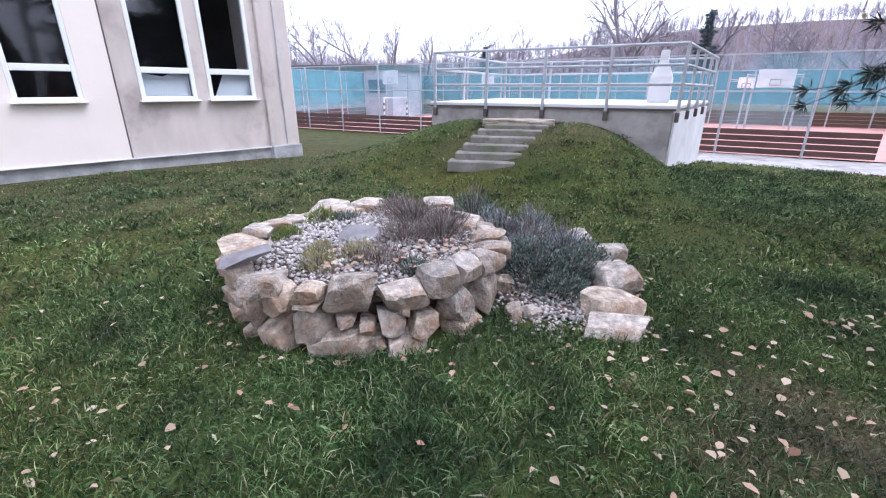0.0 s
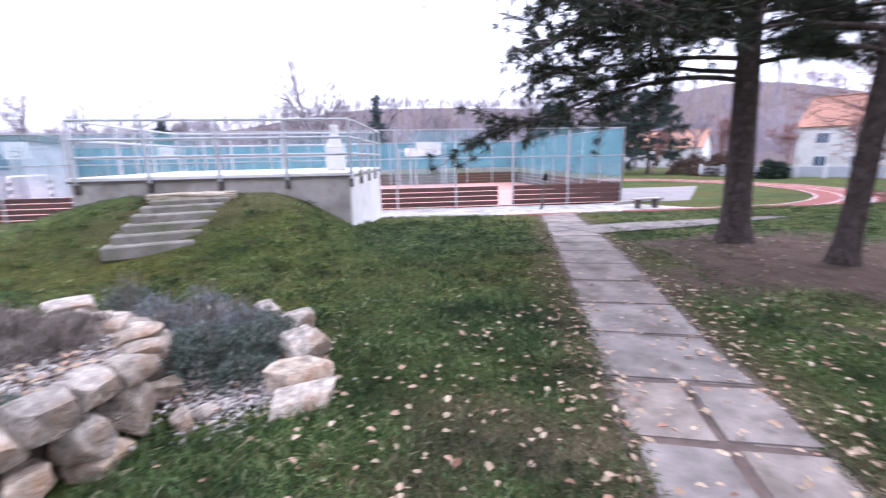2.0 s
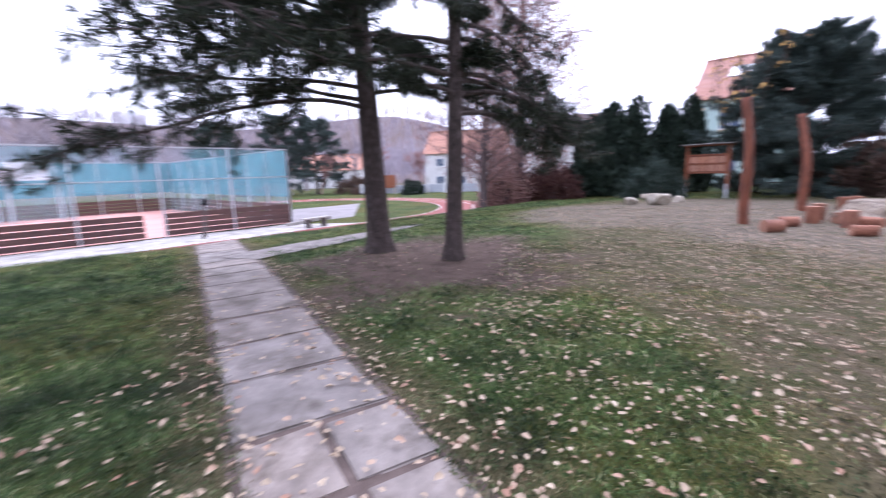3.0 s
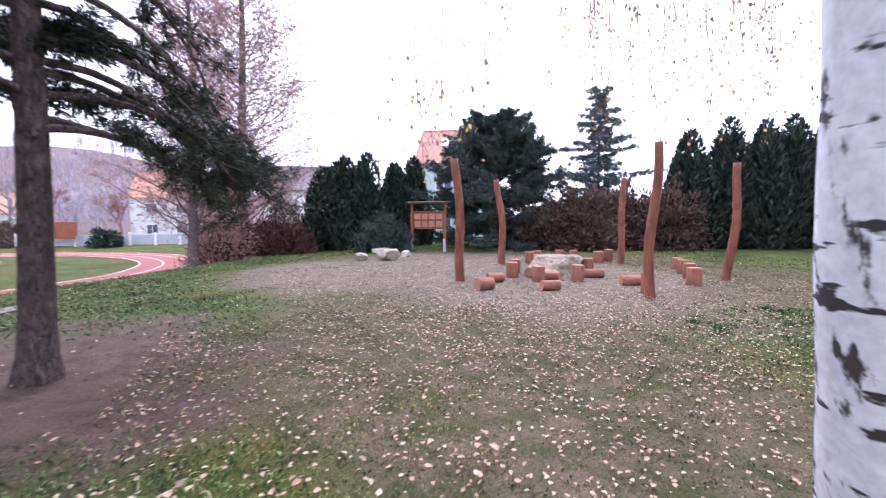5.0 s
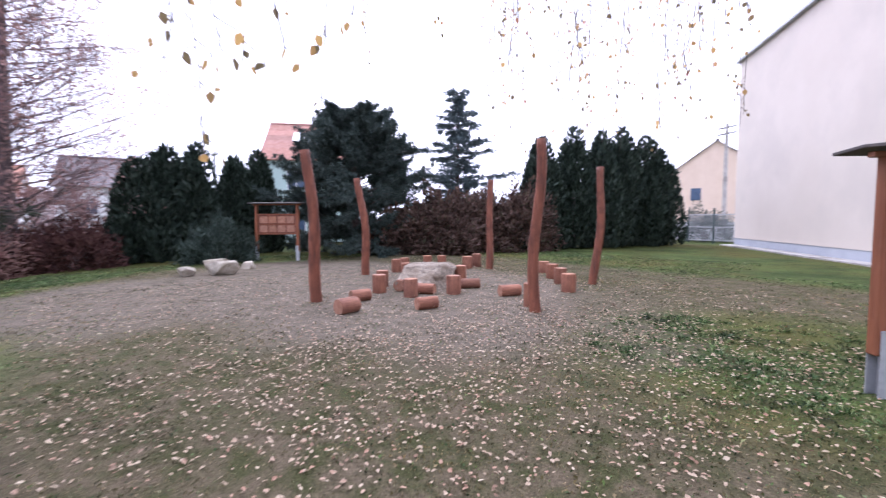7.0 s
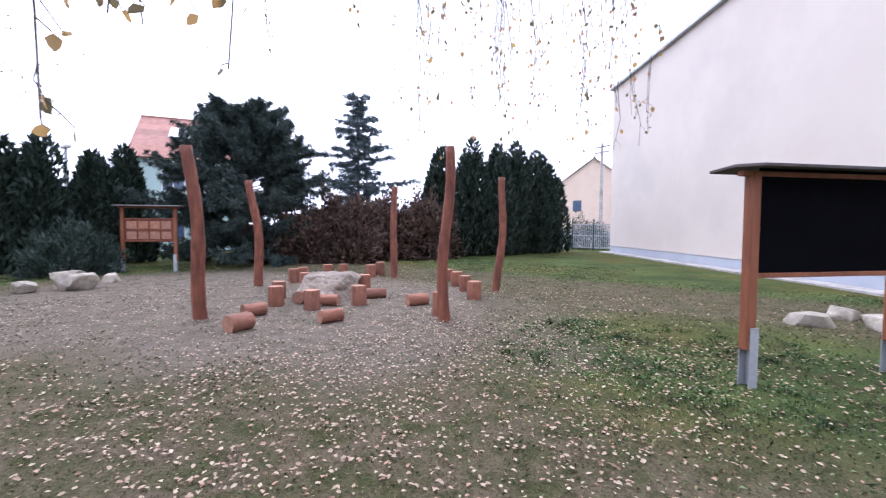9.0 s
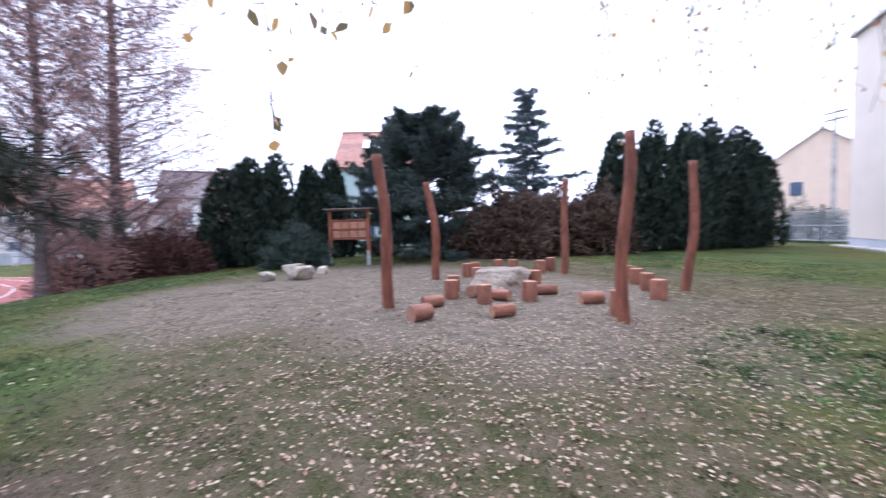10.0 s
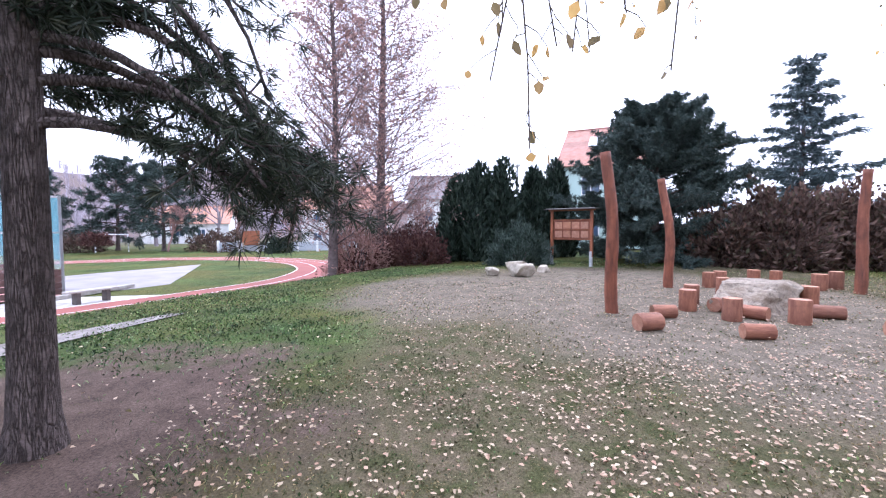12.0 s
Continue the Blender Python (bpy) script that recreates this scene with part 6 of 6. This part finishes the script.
goal(-1.5, 35.5, CANG + 90, 3.0, 2.0, "small white goal with black stripes on the court")
goal(57, 31.5, 120, 3.0, 2.0, "small white goal on the far lawn")

# pump-like stand near the path end
stand = thing("leaning_stand", "dark leaning metal stand with a black head near the court fence", "stand", (18.0, 13.2, float(height(18.0, 13.2)) + 0.02), 20)
part("leg", cyl(bmesh.new(), 0.05, 0.035, (-0.35, 0, 0), (0.3, 0, 1.5), 8), M_ROOFFELT, stand)
part("leg", cyl(bmesh.new(), 0.045, 0.03, (0.35, 0.1, 0), (0.3, 0, 1.45), 8), M_ROOFFELT, stand)
part("head", cyl(bmesh.new(), 0.11, 0.08, (0.22, 0, 1.45), (0.42, 0, 1.68), 10), M_BLACKBOARD, stand)

# bench and far signs
bench = thing("bench", "plain grey bench with two legs beside the track", "bench", (21.6, 9.7, float(height(21.6, 9.7)) + 0.02), -25)
part("seat", box(bmesh.new(), (1.7, 0.38, 0.07), at(0, 0, 0.46), 0.012), M_CONCRETE, bench)
for s in (-0.5, 0.5):
    part("leg", box(bmesh.new(), (0.14, 0.3, 0.44), at(s, 0, 0.21), 0.01), M_ROOFFELT, bench)
beam = thing("timber_beam", "long pale beam lying on the apron", "beam", (24.0, 11.2, CZ + 0.02), -10)
part("beam", box(bmesh.new(), (4.0, 0.2, 0.16), at(0, 0, 0.08), 0.02), M_CONCRETE, beam)
sign = thing("information_board", "small orange-brown information board at the lawn edge", "notice board", (54.4, 15.3, -1.1), -80)
part("panel", box(bmesh.new(), (1.8, 0.08, 1.6), at(0, 0, 1.6), 0.02), M_FRAMEWOOD, sign)
for s in (-0.8, 0.8):
    part("leg", box(bmesh.new(), (0.12, 0.12, 1.2), at(s, 0, 0.5)), M_LIMESTONE, sign)
white_fence = thing("white_fence", "low white panelled fence at the far lawn edge", "fence", (55.5, 6.0, -1.1), -88)
for k in range(11):
    part("fence_panel", box(bmesh.new(), (2.0, 0.08, 1.0), at(-12 + k * 2.15, 0, 0.6), 0.01), M_GREYPAINT, white_fence)
    part("post", box(bmesh.new(), (0.25, 0.25, 1.35), at(-13.07 + k * 2.15, 0, 0.65), 0.02), M_WHITEWALL, white_fence)
streetlamp = thing("street_lamp", "grey street lamp standing behind the dark conifers", "street lamp", (33.0, -9.2, 0))
part("shaft", cyl(bmesh.new(), 0.1, 0.07, (0, 0, 0), (0, 0, 5.6), 10), M_STEEL, streetlamp)
part("lantern", box(bmesh.new(), (0.9, 0.3, 0.18), at(0, 0, 5.65), 0.04), M_WHITE, streetlamp)

# ---- far trees ----
def round_bare_tree(seed, h, twig):
    rng = np.random.default_rng(seed)
    t = thing("far_tree", "bare winter tree with a fine rounded crown", "tree", (0, 0, 0), 0, "bare trees beyond the court")
    wood, thin = [], []

    def grow(p, d, L, r, depth):
        b = bough(p, d, L, 5 if depth < 2 else 3, -0.01, 0.10, rng)
        (wood if depth < 2 else thin).append((b, np.linspace(r, r * 0.55, len(b))))
        if depth == 4:
            return
        for k in range(4 if depth else 6):
            i = rng.integers(2, len(b))
            dd = (b[i] - b[i - 1]) / np.linalg.norm(b[i] - b[i - 1]) + rng.normal(0, 0.45, 3)
            dd[2] += 0.12
            grow(b[i], dd / np.linalg.norm(dd), L * rng.uniform(0.5, 0.72), r * 0.5, depth + 1)

    grow(np.zeros(3), np.array((0, 0, 1.0)), h * 0.42, h * 0.020, 0)
    V, F = tubes(wood, 6)
    part("trunk", mesh_of("trunk", V, F, twig), twig, t)
    V, F = tubes([(p, np.maximum(r, 0.026)) for p, r in thin], 3)
    part("twig_crown", mesh_of("twig_crown", V, F, twig), twig, t)
    return t


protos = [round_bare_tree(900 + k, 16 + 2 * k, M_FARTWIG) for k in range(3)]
M_PINKTWIG = mat("pinkish_bare_wood", (0.24, 0.13, 0.12), (0.36, 0.21, 0.19), 2, 20, 0.95, 0.0, world_space=True)
pink = round_bare_tree(930, 8, M_PINKTWIG)
spots = [(-14, 70, 0, 1.0), (-9, 74, 1, 0.95), (-4, 78, 2, 0.8), (8, 82, 1, 0.9), (14, 80, 0, 0.9), (20, 84, 2, 0.85), (27, 80, 1, 0.9), (34, 76, 0, 1.0), (40, 72, 2, 0.9), (47, 70, 1, 1.0), (54, 64, 0, 0.95), (60, 58, 2, 0.9), (29, 62, 2, 1.2),
         (66, 50, 1, 0.9), (70, 42, 0, 0.8), (2, 86, 2, 0.8), (74, 36, 2, 0.75), (76, 28, 0, 0.8), (40, 92, 1, 1.1), (52, 86, 0, 1.1), (64, 78, 2, 1.0)]
rt = random.Random(9)
used = set()
for x, y, k, s in spots:
    m = pose(x, y, float(height(x, y)) - 0.2, 0, 0, rt.uniform(0, 360))
    src = protos[k]
    if k not in used:
        used.add(k)
        src.matrix_basis = m
        src.scale = (s, s, s)
        continue
    c = copy_thing(src, m)
    c.scale = (s, s, s)
pk = [(62, 20, 0.9), (60, 12, 0.8), (64, 6, 1.0), (52, -1, 0.8), (58, 26, 0.8), (68, 2, 1.0), (46, -4, 0.8)]
pink.matrix_basis = pose(62, 20, -1.3)
for x, y, s in pk[1:]:
    c = copy_thing(pink, pose(x, y, float(height(x, y)) - 0.2, 0, 0, rt.uniform(0, 360)))
    c.scale = (s, s, s)
conifer(40.0, 63.0, 13.0, 3.2, 14, "grey-green spruce among bare trees beyond the court", M_SPRUCE)
conifer(12.0, 78.0, 9.5, 3.0, 15, "grey-green spruce among bare trees beyond the court", M_SPRUCE)
pine(62, 34, 11, 0.25, (0.2, 0), 51, 2.0, 4.6, 46, 8, 3, 0.6, 16, 0.07, M_FARNEEDLE, label="dark far pine at the lawn edge", dome=True, thick=2)
pine(59, 27, 10, 0.25, (0.2, 0), 52, 2.0, 4.4, 46, 8, 3, 0.6, 16, 0.07, M_FARNEEDLE, label="dark far pine at the lawn edge", dome=True, thick=2)
pine(58, 41, 10, 0.25, (0.2, 0), 53, 2.0, 4.4, 46, 8, 3, 0.6, 16, 0.07, M_FARNEEDLE, label="dark far pine at the lawn edge", dome=True, thick=2)
shrub("round_tree", 54.5, 31.5, (1.3, 1.3, 1.4), 161, M_REDLEAF, "small round clipped brownish tree", 2500, 0.25, 0.08).location.z += 0.9
shrub("dark_hedge", 53.5, 12.0, (2.2, 1.2, 1.6), 162, M_YEW, "low dark clipped hedge by the track", 4000, 0.25, 0.09)
for k, (x, y) in enumerate(((60, 22), (57, 18), (58, 36), (57, 1))):
    shrub("far_shrub", x, y, (2.6, 2.2, 2.0), 170 + k, M_BROWNLEAF, "brownish shrub at the far lawn edge", 3000, 0.35, 0.12, "far shrubs")

# woods on the hills, distance haze painted into their pale colour
rh = np.random.default_rng(33)
n = 3000
az = np.radians(rh.uniform(8, 118, n))
dist = rh.uniform(105, 420, n)
X, Y = dist * np.cos(az), dist * np.sin(az)
Z = height(X, Y)
Hh = rh.uniform(7, 13, n)
cnt = 40
P = np.repeat(np.stack([X, Y, Z], 1), cnt, axis=0)
u = rh.uniform(0.15, 0.75, n * cnt)
P[:, 2] += u * np.repeat(Hh, cnt)
D = rh.normal(0, 0.9, (n * cnt, 3))
D[:, 2] = np.abs(D[:, 2]) + 0.8
V, F = slivers(P, D, np.repeat(Hh, cnt) * rh.uniform(0.14, 0.32, n * cnt), 0.15, rh)
V2, F2 = slivers(np.stack([X, Y, Z - 0.5], 1), np.tile([[0, 0, 1.0]], (n, 1)), Hh, 0.5, rh)
V, F = joined([(V, F), (V2, F2)])
tagged(part("hill_woods", mesh_of("hill_woods", V, F, M_HAZYHILLWOOD), M_HAZYHILLWOOD), "leafless woods covering the far hills, grey-brown paled with painted haze", "woods", kind="stuff")

# ---- grass blades and fallen leaves ----
M_GRASS = leaf_mat("grass_blade", [(0, (0.010, 0.022, 0.008)), (0.45, (0.036, 0.076, 0.026)), (0.8, (0.130, 0.210, 0.082)), (0.95, (0.23, 0.29, 0.15)), (1, (0.50, 0.48, 0.34))], 0.5, 0.07, 1.6)
M_DRYGRASS = leaf_mat("dry_grass_blade", [(0, (0.070, 0.068, 0.034)), (0.5, (0.155, 0.135, 0.078)), (1, (0.36, 0.29, 0.21))], 0.7, 0.2, 1.6)
rgz = np.random.default_rng(2024)


def on_path(x, y):
    s = (x - PA.x) * PD.x + (y - PA.y) * PD.y
    o = (x - PA.x) * PNV.x + (y - PA.y) * PNV.y
    return (s > -2.7) & (s < 13.5) & (o > 0.035) & (o < 0.90)


def scatter(x0, x1, y0, y1, per):
    n = int((x1 - x0) * (y1 - y0) * per)
    return rgz.uniform(x0, x1, n), rgz.uniform(y0, y1, n)


def clump(x, y):
    return 0.5 + 0.5 * np.sin(x * 3.1 + 1.7 * np.sin(y * 2.3)) * np.sin(y * 3.7 + 1.3 * np.sin(x * 2.9))


def keep_lawn(x, y):
    e = (x - 20.4) * 0.557 + (y - 9.9) * 0.83
    ok = ~on_path(x, y) & (np.hypot(x - SC.x, y - SC.y) > 1.06) & (e < -5.6)
    ok &= ~((x > 0.45) & (x < 1.4) & (y > 2.4) & (y < 4.2))
    bw = (x - BA.x) * -BU.y + (y - BA.y) * BU.x
    ok &= ~((bw > -0.05) & (x < -2.6))
    tx = (x - TA.x) * TUX.x + (y - TA.y) * TUX.y
    ty = (x - TA.x) * 0.515 + (y - TA.y) * 0.857
    ok &= ~((tx > -0.05) & (tx < TW + 0.1) & (ty > -0.05))
    ok &= ~((x > 0.35) & (x < 2.3) & (np.abs((y - 7.42) - (x - 0.95) * 0.93) < 0.55) & (y > 7.2) & (y < 8.5))
    return ok


chunks, dry = [], []
for x0, x1, y0, y1, per, ln, wd in ((-3.0, 4.2, -1.5, 3.2, 6800, 0.105, 0.0044), (-6.5, 9.0, -2.5, 8.8, 1500, 0.085, 0.0075), (2.5, 9.5, -7.5, 1.0, 1700, 0.055, 0.007),
                                     (-7, 17, -16, 12, 300, 0.075, 0.017), (8, 24, -20, 4, 200, 0.07, 0.022)):
    x, y = scatter(x0, x1, y0, y1, per)
    d, s, b = dry_at(x, y), sand_at(x, y), bare_at(x, y)
    p = (0.45 + 0.55 * clump(x, y)) * (1 - 0.985 * b) * (1 - 0.72 * s) * (1 - 0.25 * d)
    m = keep_lawn(x, y) & (rgz.uniform(0, 1, len(x)) < p)
    x, y, d, s = x[m], y[m], d[m], s[m]
    n = len(x)
    P = np.stack([x, y, height(x, y) - 0.005], 1)
    D = np.stack([rgz.normal(0, 0.6, n), rgz.normal(0, 0.6, n), np.full(n, 1.0)], 1)
    tall = 0.6 + 0.8 * clump(x * 0.6 + 3, y * 0.6) + 0.25 * (np.hypot(x - 0.2, y - 1.6) < 1.2)
    L = ln * rgz.uniform(0.5, 1.35, n) * tall * (1 - 0.45 * np.maximum(d, s))
    is_dry = rgz.uniform(0, 1, n) < 0.72 * np.maximum(d, s) + 0.06
    for sel, out in ((~is_dry, chunks), (is_dry, dry)):
        if sel.any():
            out.append(slivers(P[sel], D[sel], L[sel], wd * rgz.uniform(0.7, 1.3, sel.sum()), rgz, 0.35))
# longer tufts standing out of the lawn
for cx0, cx1, cy0, cy1, nt_, ln, wd in ((-3.2, 4.0, -0.8, 3.4, 900, 0.13, 0.0042), (-6, 9, 3.2, 8.6, 1500, 0.13, 0.011), (3, 10, -3.5, 1.2, 420, 0.09, 0.008), (4, 9, -9.5, -6.5, 420, 0.09, 0.012)):
    tx, ty = rgz.uniform(cx0, cx1, nt_), rgz.uniform(cy0, cy1, nt_)
    ok = keep_lawn(tx, ty) & (rgz.uniform(0, 1, nt_) < 0.25 + 0.75 * clump(tx * 0.8, ty * 0.8)) & (bare_at(tx, ty) < 0.5) & (np.maximum(dry_at(tx, ty), sand_at(tx, ty)) < 0.55)
    tx, ty = np.repeat(tx[ok], 26), np.repeat(ty[ok], 26)
    n = len(tx)
    ox, oy = rgz.normal(0, 0.035, n), rgz.normal(0, 0.035, n)
    P = np.stack([tx + ox, ty + oy, height(tx, ty) - 0.005], 1)
    D = np.stack([ox * 14 + rgz.normal(0, 0.3, n), oy * 14 + rgz.normal(0, 0.3, n), np.ones(n)], 1)
    chunks.append(slivers(P, D, ln * rgz.uniform(0.6, 1.3, n), wd * rgz.uniform(0.7, 1.3, n), rgz, 0.35))
V, F = joined(chunks)
tagged(part("grass", mesh_of("grass", V, F, M_GRASS), M_GRASS), "short green lawn grass", "grass", kind="stuff")
V, F = joined(dry)
tagged(part("dry_grass", mesh_of("dry_grass", V, F, M_DRYGRASS), M_DRYGRASS), "thin yellowed grass", "grass", kind="stuff")


def litter(x, y, size, lift=0.02):
    n = len(x)
    P = np.stack([x, y, height(x, y) + lift * rgz.uniform(0.3, 1.6, n)], 1)
    a = rgz.uniform(0, 6.283, n)
    D = np.stack([np.cos(a), np.sin(a), rgz.normal(0, 0.18, n)], 1)
    S = np.stack([-np.sin(a), np.cos(a), rgz.normal(0, 0.25, n)], 1)
    N = np.cross(D, S)
    L = (size * rgz.uniform(0.6, 1.3, n))[:, None]
    c = rgz.uniform(0.03, 0.22, n)[:, None]
    e, f = P + D * L * 0.35, P + D * L * 0.75
    V = np.stack([P, e + S * L * 0.34 + N * L * c, f + S * L * 0.22 + N * L * c, P + D * L, f - S * L * 0.22 + N * L * c, e - S * L * 0.34 + N * L * c], 1).reshape(-1, 3)
    i = 6 * np.arange(n)[:, None]
    return V, np.concatenate([i + [[0, 1, 2, 3]], i + [[0, 3, 4, 5]]])


parts_l = []
for x0, x1, y0, y1, per, size in ((-3.0, 4.5, -0.8, 3.4, 16, 0.047), (0.8, 5.5, -2.6, 2.5, 44, 0.052), (2.5, 9.5, -9, 0.0, 120, 0.036), (4.5, 10.5, -8.5, -3.0, 70, 0.037), (6.5, 17, -13, -1.5, 75, 0.037), (-6, 6, 3, 9, 1.6, 0.05), (1, 9, -13, -7, 16, 0.05), (6, 11, -1, 3.5, 10, 0.045)):
    x, y = scatter(x0, x1, y0, y1, per)
    m = (np.hypot(x - SC.x, y - SC.y) > 1.1) & (rgz.uniform(0, 1, len(x)) < 0.4 + 0.6 * clump(x * 0.7, y * 0.7)) & (np.hypot(x - 12.4, y + 8.8) > 0.9)
    parts_l.append(litter(x[m], y[m], size, 0.055 if y0 > -3 and x1 < 7 else 0.028))
# a drift of leaves along both sides of the path
q, o = rgz.uniform(-2, 7, 520), np.where(rgz.uniform(0, 1, 520) < 0.5, rgz.normal(-0.12, 0.14, 520), rgz.normal(1.05, 0.16, 520))
parts_l.append(litter(PA.x + PD.x * q + PNV.x * o, PA.y + PD.y * q + PNV.y * o, 0.045, 0.03))
# leaves caught among the gravel and at the foot of the stones
x, y = rgz.uniform(-0.8, 0.25, 110), rgz.uniform(2.5, 3.0, 110)
V, F = litter(x, y, 0.05)
V[:, 2] += 0.43
parts_l.append((V, F))
a = rgz.uniform(-2.6, 0.3, 34)
parts_l.append(litter(SC.x + 1.17 * np.cos(a), SC.y + 1.17 * np.sin(a), 0.045, 0.03))
V, F = joined(parts_l)
tagged(part("fallen_leaves", mesh_of("fallen_leaves", V, F, M_LITTER), M_LITTER), "pale tan and pinkish fallen leaves on the grass", "leaf litter", kind="stuff")
